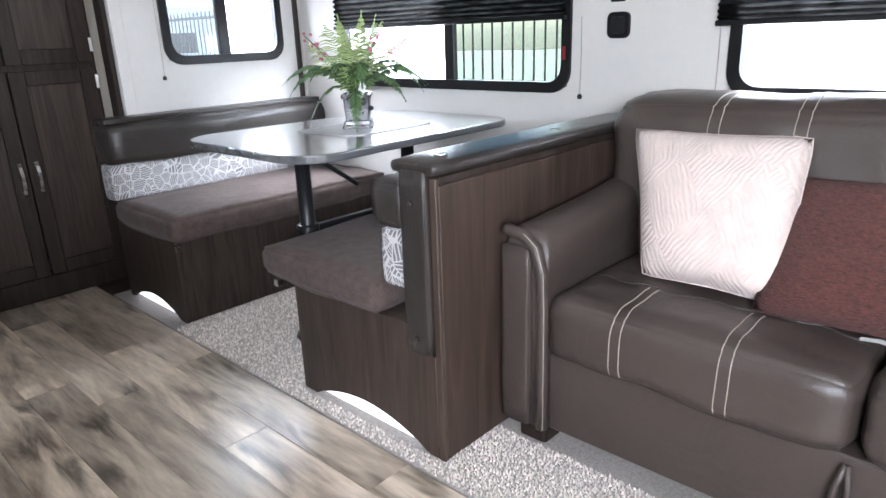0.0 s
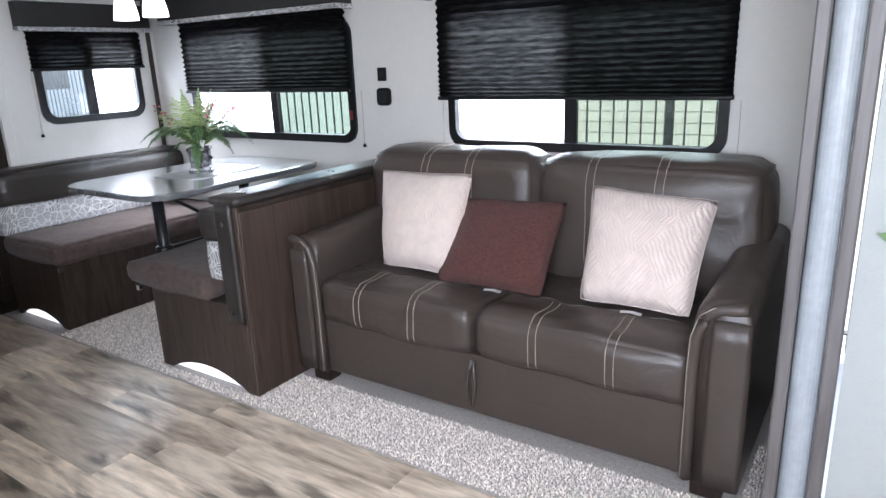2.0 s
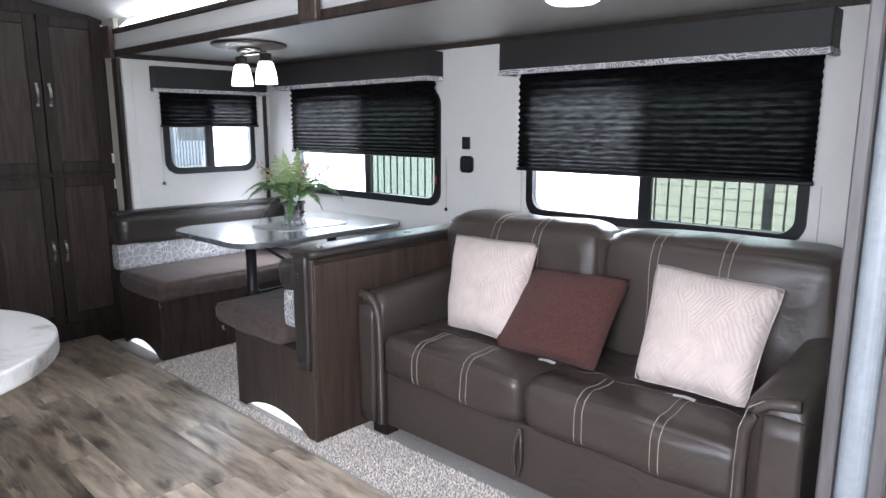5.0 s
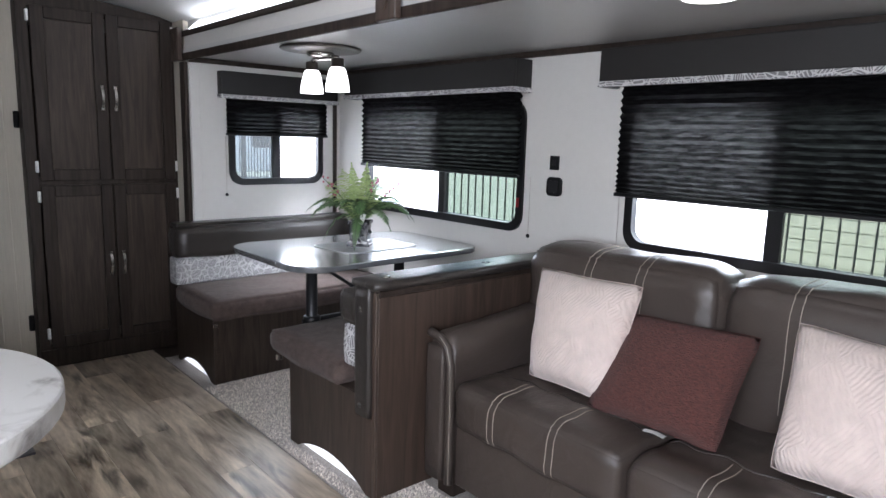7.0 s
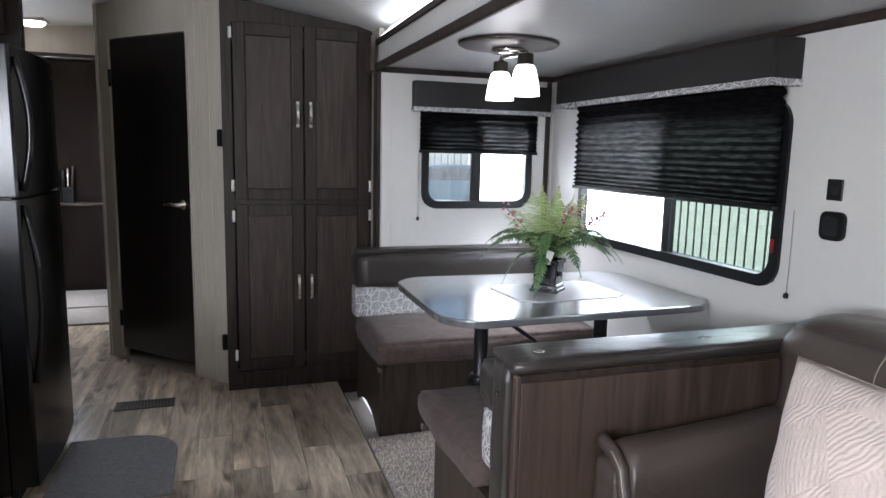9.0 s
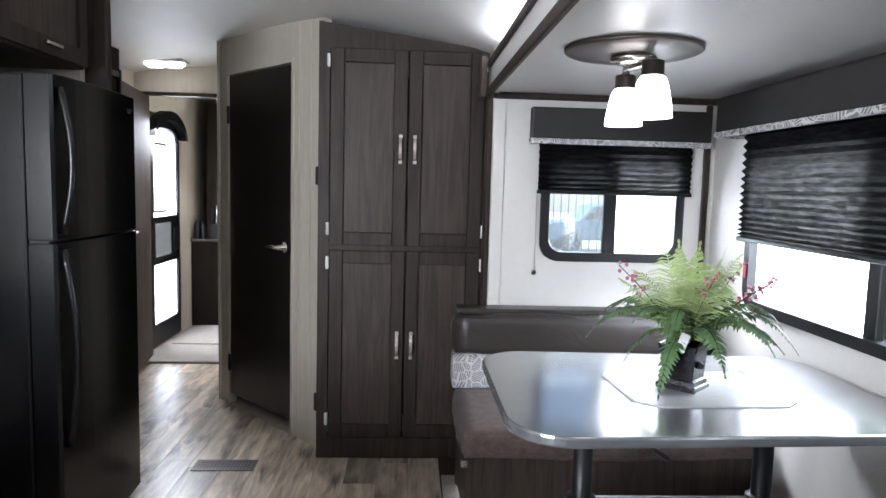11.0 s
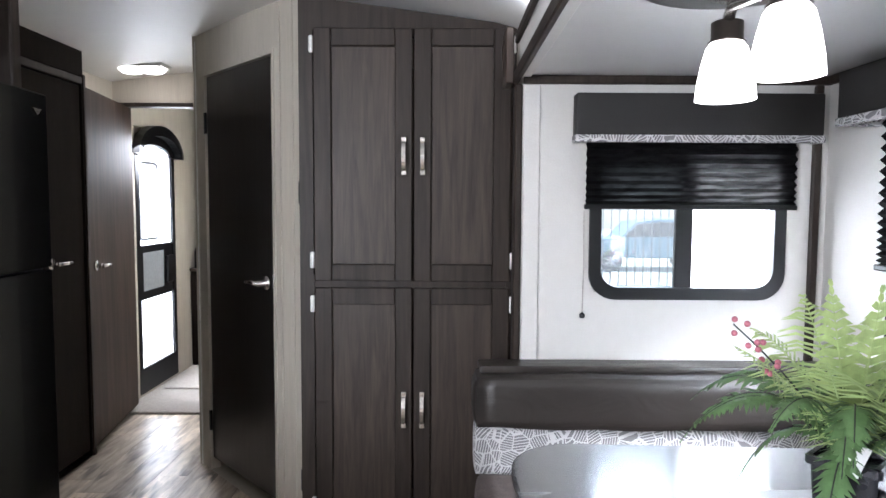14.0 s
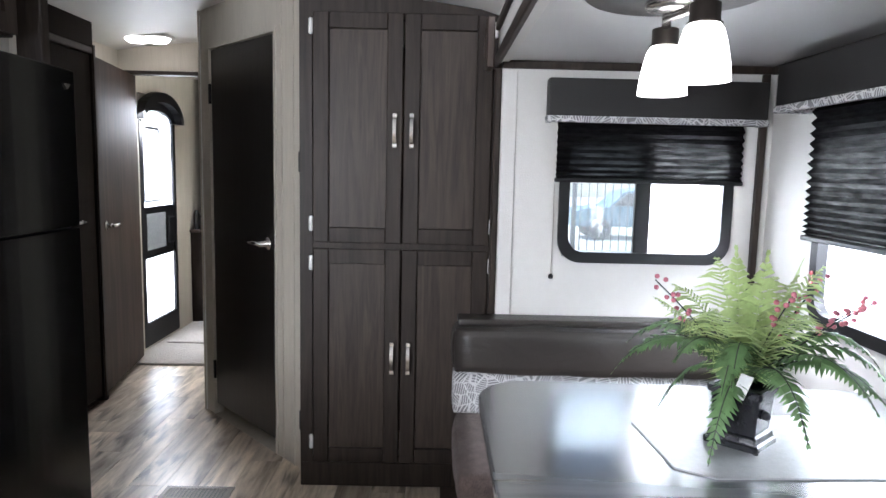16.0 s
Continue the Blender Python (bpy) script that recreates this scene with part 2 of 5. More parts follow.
M_BLACKDOOR = wood("black_brown_door_laminate", (0.007, 0.006, 0.0055), (0.017, 0.0145, 0.013), 0.30, axis=2, ring=40, spec=0.9)
M_PLANK = wood("grey_brown_floor_plank", (0.170, 0.120, 0.083), (0.78, 0.665, 0.535), 0.29, axis=0, ring=11, random_tint=0.36, knots=0.66, along=0.17)
M_CARPET = material("beige_grey_carpet", (0.36, 0.325, 0.295), 0.95, scale=90, vary=0.45, bump=0.9, bump_scale=260, sheen=0.3)
M_TUFT = material("carpet_tuft", (0.76, 0.69, 0.625), 0.95, scale=120, vary=0.5, bump=0, bump_scale=420, sheen=0.3)
nt = M_TUFT.node_tree
geo, mr, vm = nt.nodes.new("ShaderNodeNewGeometry"), nt.nodes.new("ShaderNodeMapRange"), nt.nodes.new("ShaderNodeVectorMath")
vm.operation = "SCALE"
mr.inputs["To Min"].default_value, mr.inputs["To Max"].default_value = 0.48, 1.15
nt.links.new(geo.outputs["Random Per Island"], mr.inputs["Value"])
nt.links.new(nt.nodes["Principled BSDF"].inputs["Base Color"].links[0].from_socket, vm.inputs[0])
nt.links.new(mr.outputs[0], vm.inputs["Scale"])
nt.links.new(vm.outputs[0], nt.nodes["Principled BSDF"].inputs["Base Color"])
M_LEATHER = material("brown_grey_leather", (0.055, 0.0425, 0.036), 0.36, scale=7, vary=0.14, bump=0.14, bump_scale=300)
M_LEATHER2 = material("charcoal_leather", (0.029, 0.0245, 0.0218), 0.34, scale=7, vary=0.12, bump=0.1, bump_scale=330)
for mm in (M_LEATHER, M_LEATHER2):
    nt = mm.node_tree
    old = nt.nodes["Bump"]
    wn, wb, wm, wc = nt.nodes.new("ShaderNodeTexNoise"), nt.nodes.new("ShaderNodeBump"), nt.nodes.new("ShaderNodeMapping"), nt.nodes.new("ShaderNodeTexCoord")
    wm.inputs["Scale"].default_value = (1.0, 0.45, 1.0)
    wm.inputs["Rotation"].default_value = (0.0, 0.0, 0.5)
    wn.inputs["Scale"].default_value, wn.inputs["Detail"].default_value, wn.inputs["Distortion"].default_value = 9.0, 2.5, 1.6
    wb.inputs["Strength"].default_value, wb.inputs["Distance"].default_value = 0.35, 0.012
    nt.links.new(wc.outputs["Object"], wm.inputs["Vector"])
    nt.links.new(wm.outputs[0], wn.inputs["Vector"])
    nt.links.new(wn.outputs["Fac"], wb.inputs["Height"])
    nt.links.new(old.outputs[0], wb.inputs["Normal"])
    nt.links.new(wb.outputs[0], nt.nodes["Principled BSDF"].inputs["Normal"])
M_SUEDE = material("brown_suede_cloth", (0.085, 0.062, 0.055), 0.95, scale=30, vary=0.4, bump=0.25, bump_scale=240, sheen=0.08, spec=0.2)
M_CREAM = material("cream_quilted_cloth", (0.64, 0.53, 0.475), 0.8, scale=26, vary=0.08, bump=1.0, bump_scale=24, sheen=0.2)
nt = M_CREAM.node_tree
tc, bp = nt.nodes.new("ShaderNodeTexCoord"), nt.nodes["Bump"]
waves = []
for rot, sc, dist in ((0.5, 25.0, 7.0), (-0.6, 27.0, 7.0)):
    mp, wv = nt.nodes.new("ShaderNodeMapping"), nt.nodes.new("ShaderNodeTexWave")
    mp.inputs["Rotation"].default_value = (0, rot, 0)
    wv.inputs["Scale"].default_value, wv.inputs["Distortion"].default_value, wv.inputs["Detail"].default_value, wv.inputs["Detail Scale"].default_value = sc, dist, 3.0, 0.7
    nt.links.new(tc.outputs["Object"], mp.inputs["Vector"])
    nt.links.new(mp.outputs[0], wv.inputs["Vector"])
    waves.append(wv)
sel, mixw, chk = nt.nodes.new("ShaderNodeMapping"), nt.nodes.new("ShaderNodeMix"), nt.nodes.new("ShaderNodeTexChecker")
sel.inputs["Rotation"].default_value = (0, 0.7, 0)
chk.inputs["Scale"].default_value = 7.0
nt.links.new(tc.outputs["Object"], sel.inputs["Vector"])
nt.links.new(sel.outputs[0], chk.inputs["Vector"])
nt.links.new(chk.outputs["Fac"], mixw.inputs["Factor"])
nt.links.new(waves[0].outputs["Fac"], mixw.inputs["A"])
nt.links.new(waves[1].outputs["Fac"], mixw.inputs["B"])
nt.links.new(mixw.outputs["Result"], bp.inputs["Height"])
bp.inputs["Strength"].default_value, bp.inputs["Distance"].default_value = 0.38, 0.005
M_MAROON = material("maroon_chenille", (0.090, 0.030, 0.024), 0.95, scale=60, vary=0.45, bump=0.9, bump_scale=120, sheen=0.05, stretch=(1, 1, 3))
M_THREAD = material("cream_thread", (0.34, 0.30, 0.25), 0.8, bump=0)
M_PRINT = leaf_print("leaf_print_cloth", (0.17, 0.165, 0.17), (0.52, 0.51, 0.51), 25.0)
M_BLIND = blind_cloth("black_pleated_blind")
M_VALANCE = material("charcoal_vinyl_valance", (0.012, 0.0105, 0.0100), 0.6, scale=20, vary=0.1, bump=0.1, bump_scale=220)
M_BLACK = material("black_plastic", (0.007, 0.007, 0.008), 0.42, bump=0.02, spec=0.3)
M_GLOSSBLACK = material("black_glossy_fridge", (0.0035, 0.0035, 0.004), 0.22, spec=0.35, scale=4, vary=0.2, bump=0.03, bump_scale=420)
M_METAL = material("brushed_nickel", (0.62, 0.60, 0.57), 0.25, metal=1.0, bump=0.02)
M_BRONZE = material("dark_bronze", (0.10, 0.085, 0.075), 0.4, metal=0.8, bump=0.02)
M_STEEL = material("black_steel", (0.018, 0.018, 0.02), 0.4, metal=0.3, bump=0.02)
M_TABLE = wood("dark_table_laminate", (0.050, 0.052, 0.056), (0.140, 0.145, 0.152), 0.25, axis=1, ring=9, spec=1.0)
M_TABLE.node_tree.nodes["Principled BSDF"].inputs["Coat Weight"].default_value = 1.0
M_TABLE.node_tree.nodes["Principled BSDF"].inputs["Coat Roughness"].default_value = 0.17
M_MAT = material("grey_place_mat", (0.34, 0.34, 0.35), 0.22, scale=40, vary=0.1, bump=0.1, bump_scale=300)
M_POT = material("black_ceramic_pot", (0.012, 0.012, 0.016), 0.25, scale=12, vary=0.3, bump=0.03)
M_FERN = material("green_fern_leaf", (0.095, 0.175, 0.066), 0.5, scale=18, vary=0.4, bump=0.05)
M_FERN2 = material("pale_green_fern_leaf", (0.36, 0.46, 0.19), 0.5, scale=18, vary=0.3, bump=0.05)
M_PINK = material("pink_berry", (0.44, 0.13, 0.17), 0.5, scale=40, vary=0.3, bump=0.05)
M_MARBLE = marble("white_marble_laminate")
M_WHITE = material("white_plastic", (0.75, 0.75, 0.73), 0.4, bump=0.02)
# Seal cover's white is painted down to blue-grey to offset the strong kitchen daylight.
M_JAMB = material("darkened_pale_plastic", (0.27, 0.29, 0.31), 0.5, bump=0.02)
M_JAMBWOOD = wood("grey_brown_jamb_laminate", (0.070, 0.062, 0.062), (0.125, 0.113, 0.112), 0.5, axis=2, ring=30)
# White wallboard in a darker copy, as the kitchen daylight over-brightens this wall.
M_SIDEWALL = material("darkened_white_wallboard", (0.33, 0.345, 0.335), 0.7, scale=30, vary=0.04, bump=0.08, bump_scale=160)
M_MATTEDARK = material("matte_dark_wood", (0.012, 0.0078, 0.006), 0.8, scale=6, vary=0.3, bump=0.05, stretch=(4, 4, 0.3), spec=0.1)
M_GREYMAT = material("grey_door_mat", (0.20, 0.20, 0.215), 0.95, scale=50, vary=0.25, bump=0.6, bump_scale=200)
M_LAMP = glowing("lit_frosted_glass", (1.0, 0.97, 0.93), 1.4)
M_DOME = glowing("lit_ceiling_dome", (1.0, 0.95, 0.89), 1.8)
M_LED = glowing("lit_led_strip", (0.92, 0.96, 1.0), 2.0)
# Emission added to the white toe panel so the arch shows bright.
M_ARCH = glowing("arch_panel_glow", (0.97, 0.98, 1.0), 0.35)
# Clear panes whitened to stand in for the glare of bright daylight.
M_CLEAR = glare_glass("white_glare_glass")
M_TINT = pane_glass("tinted_glass", (0.56, 0.60, 0.57), 0.04)
M_TINT2 = glare_glass("light_tinted_glass", 0.025, (0.55, 0.58, 0.59))
M_GRASS = material("lawn_grass", (0.40, 0.43, 0.35), 0.9, scale=3, vary=0.3, bump=0.4, bump_scale=60)
M_CONC = material("pale_concrete", (0.42, 0.41, 0.39), 0.9, scale=2, vary=0.12, bump=0.2, bump_scale=50)
M_SIDING = material("pale_house_siding", (0.36, 0.36, 0.29), 0.7, scale=3, vary=0.06, bump=0.05)
M_ROOF = material("grey_roof_shingle", (0.13, 0.12, 0.12), 0.9, scale=12, vary=0.3, bump=0.3)
M_TRAILER = material("white_trailer_skin", (0.78, 0.78, 0.77), 0.4, scale=2, vary=0.04, bump=0.02)
M_IRON = material("black_iron", (0.015, 0.017, 0.016), 0.5, bump=0.05)
M_CARBLUE = material("steel_blue_car_paint", (0.10, 0.20, 0.26), 0.25, metal=0.3, vary=0.05, bump=0)
M_TYRE = material("tyre_rubber", (0.02, 0.02, 0.02), 0.8, bump=0.1)
M_RED = material("red_plastic", (0.22, 0.012, 0.016), 0.4, bump=0)


# ---- builders ----
def root_of(ob):
    while ob.parent:
        ob = ob.parent
    return ob


def thing(name, loc, label, category, group="", kind=""):
    ob = new(name)
    ob.empty_display_size = 0.05
    ob.location = loc
    return tagged(ob, label, category, group, kind)


def finish(name, bm, mat, smooth=False):
    me = bpy.data.meshes.new(name)
    bm.normal_update()
    bm.to_mesh(me)
    bm.free()
    me.materials.append(mat)
    if smooth:
        me.polygons.foreach_set("use_smooth", [True] * len(me.polygons))
    return me


def part(name, bm, mat, parent, label="", smooth=False):
    """One mesh under a thing or part; bm is in world metres."""
    bmesh.ops.translate(bm, verts=bm.verts, vec=-root_of(parent).location)
    ob = new(name, finish(name, bm, mat, smooth))
    ob.parent = parent
    return tagged(ob, label)


def single(name, bm, mat, label="", category="", group="", kind="", smooth=False):
    return tagged(new(name, finish(name, bm, mat, smooth)), label, category, group, kind)


def box(x0, x1, y0, y1, z0, z1, r=0.003, seg=1, bm=None):
    """A box with bevelled edges, added to bm."""
    t = bmesh.new()
    bmesh.ops.create_cube(t, size=1)
    for v in t.verts:
        v.co = Vector(((x0 + x1) / 2 + v.co.x * (x1 - x0), (y0 + y1) / 2 + v.co.y * (y1 - y0), (z0 + z1) / 2 + v.co.z * (z1 - z0)))
    if r:
        bmesh.ops.bevel(t, geom=t.edges[:], offset=min(r, 0.45 * min(x1 - x0, y1 - y0, z1 - z0)), segments=seg, profile=0.6, affect="EDGES")
    return join(bm, t)


def join(bm, t):
    if bm is None:
        return t
    me = bpy.data.meshes.new("tmp")
    t.to_mesh(me)
    t.free()
    bm.from_mesh(me)
    bpy.data.meshes.remove(me)
    return bm


def prism(points, axis, a0, a1, bm=None, r=0.0, seg=2):
    """An outline of (u, v) pushed out along an axis from a0 to a1: u, v are the other two axes in order."""
    t = bmesh.new()

    def at(u, v, a):
        return {0: (a, u, v), 1: (u, a, v), 2: (u, v, a)}[axis]
    f = t.faces.new([t.verts.new(at(u, v, a0)) for u, v in points])
    ext = bmesh.ops.extrude_face_region(t, geom=[f])
    d = Vector(at(0, 0, a1 - a0))
    bmesh.ops.translate(t, verts=[g for g in ext["geom"] if isinstance(g, bmesh.types.BMVert)], vec=d)
    bmesh.ops.recalc_face_normals(t, faces=t.faces)
    if r:
        caps = [e for e in t.edges if abs((e.verts[0].co - e.verts[1].co)[axis]) < 1e-6]
        bmesh.ops.bevel(t, geom=caps, offset=r, segments=seg, profile=0.6, affect="EDGES")
    return join(bm, t)


def round_rect(u0, u1, v0, v1, r, n=6):
    pts = []
    for cu, cv, a in ((u1 - r, v1 - r, 0), (u0 + r, v1 - r, 90), (u0 + r, v0 + r, 180), (u1 - r, v0 + r, 270)):
        for k in range(n + 1):
            q = radians(a + 90 * k / n)
            pts.append((cu + r * math.cos(q), cv + r * math.sin(q)))
    return pts


def ring(outer, inner, axis, a0, a1, bm=None):
    """A frame between two outlines with the same number of points."""
    t = bmesh.new()

    def at(u, v, a):
        return {0: (a, u, v), 1: (u, a, v), 2: (u, v, a)}[axis]
    n = len(outer)
    rows = [[t.verts.new(at(u, v, a)) for u, v in o] for o, a in ((outer, a0), (outer, a1), (inner, a1), (inner, a0))]
    for k in range(4):
        p, q = rows[k], rows[(k + 1) % 4]
        for i in range(n):
            t.faces.new((p[i], p[(i + 1) % n], q[(i + 1) % n], q[i]))
    bmesh.ops.recalc_face_normals(t, faces=t.faces)
    return join(bm, t)


def tube(points, radius, n=6, bm=None, taper=None):
    """A round tube along a line of points."""
    t = bmesh.new()
    pts = [Vector(p) for p in points]
    rows = []
    for i, p in enumerate(pts):
        d = (pts[min(i + 1, len(pts) - 1)] - pts[max(i - 1, 0)]).normalized()
        up = Vector((0, 0, 1)) if abs(d.z) < 0.9 else Vector((1, 0, 0))
        a = d.cross(up).normalized()
        b = a.cross(d)
        rr = radius if taper is None else radius * (1 + (taper - 1) * i / (len(pts) - 1))
        rows.append([t.verts.new(p + rr * (math.cos(2 * math.pi * k / n) * a + math.sin(2 * math.pi * k / n) * b)) for k in range(n)])
    for p, q in zip(rows, rows[1:]):
        for k in range(n):
            t.faces.new((p[k], p[(k + 1) % n], q[(k + 1) % n], q[k]))
    t.faces.new(rows[0][::-1])
    t.faces.new(rows[-1])
    bmesh.ops.recalc_face_normals(t, faces=t.faces)
    return join(bm, t)


def lathe(profile, centre, n=24, axis=2, bm=None):
    """A turned shape from (radius, height) pairs."""
    t = bmesh.new()
    rows = []
    for r, h in profile:
        row = []
        for k in range(n):
            c, s = r * math.cos(2 * math.pi * k / n), r * math.sin(2 * math.pi * k / n)
            row.append(t.verts.new(Vector(centre) + Vector({0: (h, c, s), 1: (c, h, s), 2: (c, s, h)}[axis])))
        rows.append(row)
    for p, q in zip(rows, rows[1:]):
        for k in range(n):
            t.faces.new((p[k], p[(k + 1) % n], q[(k + 1) % n], q[k]))
    t.faces.new(rows[0][::-1])
    t.faces.new(rows[-1])
    bmesh.ops.recalc_face_normals(t, faces=t.faces)
    return join(bm, t)


def puffy_map(x0, x1, y0, y1, z0, z1, r, puff=0.01, wrinkle=0.003, seed=0.0):
    """Maps the unit cube's surface to a padded cushion."""
    c = Vector(((x0 + x1) / 2, (y0 + y1) / 2, (z0 + z1) / 2))
    h = Vector(((x1 - x0) / 2, (y1 - y0) / 2, (z1 - z0) / 2))

    def f(p):
        q = Vector((p[0] * h.x, p[1] * h.y, p[2] * h.z))
        inner = Vector([max(-h[k] + r, min(h[k] - r, q[k])) for k in range(3)])
        d = q - inner
        if d.length > 1e-9:
            d.normalize()
        else:
            k = max(range(3), key=lambda a: abs(p[a]))
            d = Vector([math.copysign(1, p[a]) if a == k else 0 for a in range(3)])
        s = inner + r * d
        swell = (1 - p[0] ** 4) * (1 - p[1] ** 4) * (1 - p[2] ** 4)
        w = 1.0
        for k in range(3):
            w *= 1 - (abs(p[k]) if abs(p[k]) < 0.999 else 0) ** 3
        s += d * puff * w
        s += d * wrinkle * noise.noise(Vector((s.x * 7 + seed, s.y * 11, s.z * 9)))
        return c + s
    return f


def puffy(f, n=14, bm=None):
    t = bmesh.new()
    bmesh.ops.create_cube(t, size=2)
    bmesh.ops.subdivide_edges(t, edges=t.edges[:], cuts=n, use_grid_fill=True)
    for v in t.verts:
        v.co = f(tuple(v.co))
    return join(bm, t)


def pillow(name, corners, thick, mat, label, n=20):
    """A square scatter cushion between four corners (tl, tr, br, bl), with pinched edges and a piped seam."""
    tl, tr, br, bl = [Vector(c) for c in corners]
    nrm = (tr - tl).cross(bl - tl).normalized()
    mid = (tl + tr + br + bl) / 4
    ob = thing(name, (mid.x, mid.y, min(bl.z, br.z)), label, "pillow", "pillows on the sofa")

    def at(u, v, side):
        a = abs(2 * u - 1)
        c = abs(2 * v - 1)
        uu = 0.5 + (u - 0.5) * (1 - 0.050 * (1 - c ** 2) - 0.035 * c ** 8)
        vv = 0.5 + (v - 0.5) * (1 - 0.050 * (1 - a ** 2) - 0.035 * a ** 8)
        p = tl.lerp(tr, uu).lerp(bl.lerp(br, uu), vv)
        h = thick / 2 * ((1 - a ** 2.6) * (1 - c ** 2.6)) ** 0.55
        h *= 1 + 0.10 * noise.noise(Vector((u * 5 + mid.x * 9, v * 5, side)))
        return p + nrm * h * side
    bm = bmesh.new()
    for side in (1, -1):
        g = [[bm.verts.new(at(i / n, j / n, side)) for i in range(n + 1)] for j in range(n + 1)]
        for j in range(n):
            for i in range(n):
                bm.faces.new((g[j][i], g[j][i + 1], g[j + 1][i + 1], g[j + 1][i]))
    bmesh.ops.remove_doubles(bm, verts=bm.verts, dist=1e-5)
    bmesh.ops.recalc_face_normals(bm, faces=bm.faces)
    part("cover", bm, mat, ob, smooth=True)
    loop = [at(k / 12, 0, 0) for k in range(13)] + [at(1, k / 12, 0) for k in range(1, 13)] + [at(1 - k / 12, 1, 0) for k in range(1, 13)] + [at(0, 1 - k / 12, 0) for k in range(1, 13)]
    part("piping", tube(loop, 0.0016, 5), mat, ob, smooth=True)
    return ob


# ---- structure ----
YW, XS, ZS = 1.10, -2.0, 1.735      # slide-out: back wall, end wall, ceiling


def ceiling_height(y):
    return 2.13 - 0.075 * (y + 1.15) ** 2 * (1.55 if y > -1.15 else 1.0)


def shell(name, bm, mat, label, category):
    return single(name, bm, mat, label, category, kind="structure")


def wall_with_hole(u0, u1, z0, z1, holes, axis, a0, a1):
    """A wall slab with rectangular openings cut right through it: a grid of blocks round the holes."""
    us = sorted({u0, u1, *[h[0] for h in holes], *[h[1] for h in holes]})
    zs = sorted({z0, z1, *[h[2] for h in holes], *[h[3] for h in holes]})
    bm = bmesh.new()
    cells = {}
    for i, (ua, ub) in enumerate(zip(us, us[1:])):
        for j, (za, zb) in enumerate(zip(zs, zs[1:])):
            c = ((ua + ub) / 2, (za + zb) / 2)
            cells[i, j] = not any(h[0] < c[0] < h[1] and h[2] < c[1] < h[3] for h in holes)
    verts = {}

    def v(i, j, a):
        if (i, j, a) not in verts:
            verts[i, j, a] = bm.verts.new((a, us[i], zs[j]) if axis == 0 else (us[i], a, zs[j]))
        return verts[i, j, a]
    for (i, j), solid in cells.items():
        if not solid:
            continue
        for a in (a0, a1):
            bm.faces.new((v(i, j, a), v(i + 1, j, a), v(i + 1, j + 1, a), v(i, j + 1, a)))
        for di, dj, p, q in ((-1, 0, (i, j), (i, j + 1)), (1, 0, (i + 1, j), (i + 1, j + 1)), (0, -1, (i, j), (i + 1, j)), (0, 1, (i, j + 1), (i + 1, j + 1))):
            if not cells.get((i + di, j + dj), False):
                bm.faces.new((v(*p, a0), v(*q, a0), v(*q, a1), v(*p, a1)))
    bmesh.ops.recalc_face_normals(bm, faces=bm.faces)
    return bm


# windows: (left, right, bottom, top, mullion, clear pane first?)
WIN_DINE = (-1.66, -0.338, 0.884, 1.50, -0.955)
WIN_SOFA = (0.249, 1.483, 0.886, 1.50, 0.850)
WIN_END = (0.335, 0.965, 1.018, 1.50, 0.645)
shell("wall_slide_back", wall_with_hole(XS - 0.06, 1.838, -0.1, ZS + 0.06, [(w[0] + 0.015, w[1] - 0.015, w[2] + 0.015, w[3] - 0.015) for w in (WIN_DINE, WIN_SOFA)], 1, YW, YW + 0.05),
      M_WALL, "white textured wallboard of the slide-out's long side", "wall")
shell("wall_slide_end", wall_with_hole(0.11, YW, -0.1, ZS + 0.06, [(WIN_END[0] + 0.015, WIN_END[1] - 0.015, WIN_END[2] + 0.015, WIN_END[3] - 0.015)], 0, XS - 0.05, XS),
      M_WALL, "white wallboard at the dinette end of the slide-out", "wall")
shell("wall_slide_right", box(1.8385, 1.888, 0.02, YW + 0.05, -0.1, ZS + 0.06, 0), M_WALL, "white wallboard at the sofa end of the slide-out", "wall")
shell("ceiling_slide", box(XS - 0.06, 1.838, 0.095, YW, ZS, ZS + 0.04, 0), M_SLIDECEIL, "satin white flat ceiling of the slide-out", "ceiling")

# main body of the trailer
shell("wall_side_rear", box(-6.3, -2.075, 0.115, 0.165, -0.1, 2.2, 0), M_BEIGE, "beige side wall behind the pantry", "wall")
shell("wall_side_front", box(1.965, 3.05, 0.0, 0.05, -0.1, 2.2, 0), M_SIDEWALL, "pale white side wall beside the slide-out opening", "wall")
shell("wall_front", box(3.0, 3.05, -2.45, 0.0, -0.1, 2.3, 0), M_WALL, "white wall that closes the trailer's front", "wall")
shell("wall_kitchen", wall_with_hole(-1.9, 3.0, -0.1, 2.3, [(1.4, 2.8, 1.05, 1.65)], 1, -2.45, -2.40), M_BEIGE, "beige side wall of the kitchen", "wall")
shell("wall_entry", wall_with_hole(-6.3, -1.9, -0.1, 2.3, [(-4.785, -4.165, 0.04, 1.82)], 1, -2.22, -2.17), M_BEIGE, "beige side wall with the entry door", "wall")
shell("wall_kitchen_end", box(-1.94, -1.901, -2.45, -2.221, -0.1, 2.3, 0), M_BEIGE, "beige return behind the refrigerator", "wall")
shell("wall_rear", box(-6.3, -6.25, -2.40, 0.115, -0.1, 2.3, 0), M_BEIGE, "beige wall that closes the rear room", "wall")
bm = bmesh.new()
ys = [-2.45 + 2.64 * k / 14 for k in range(15)]
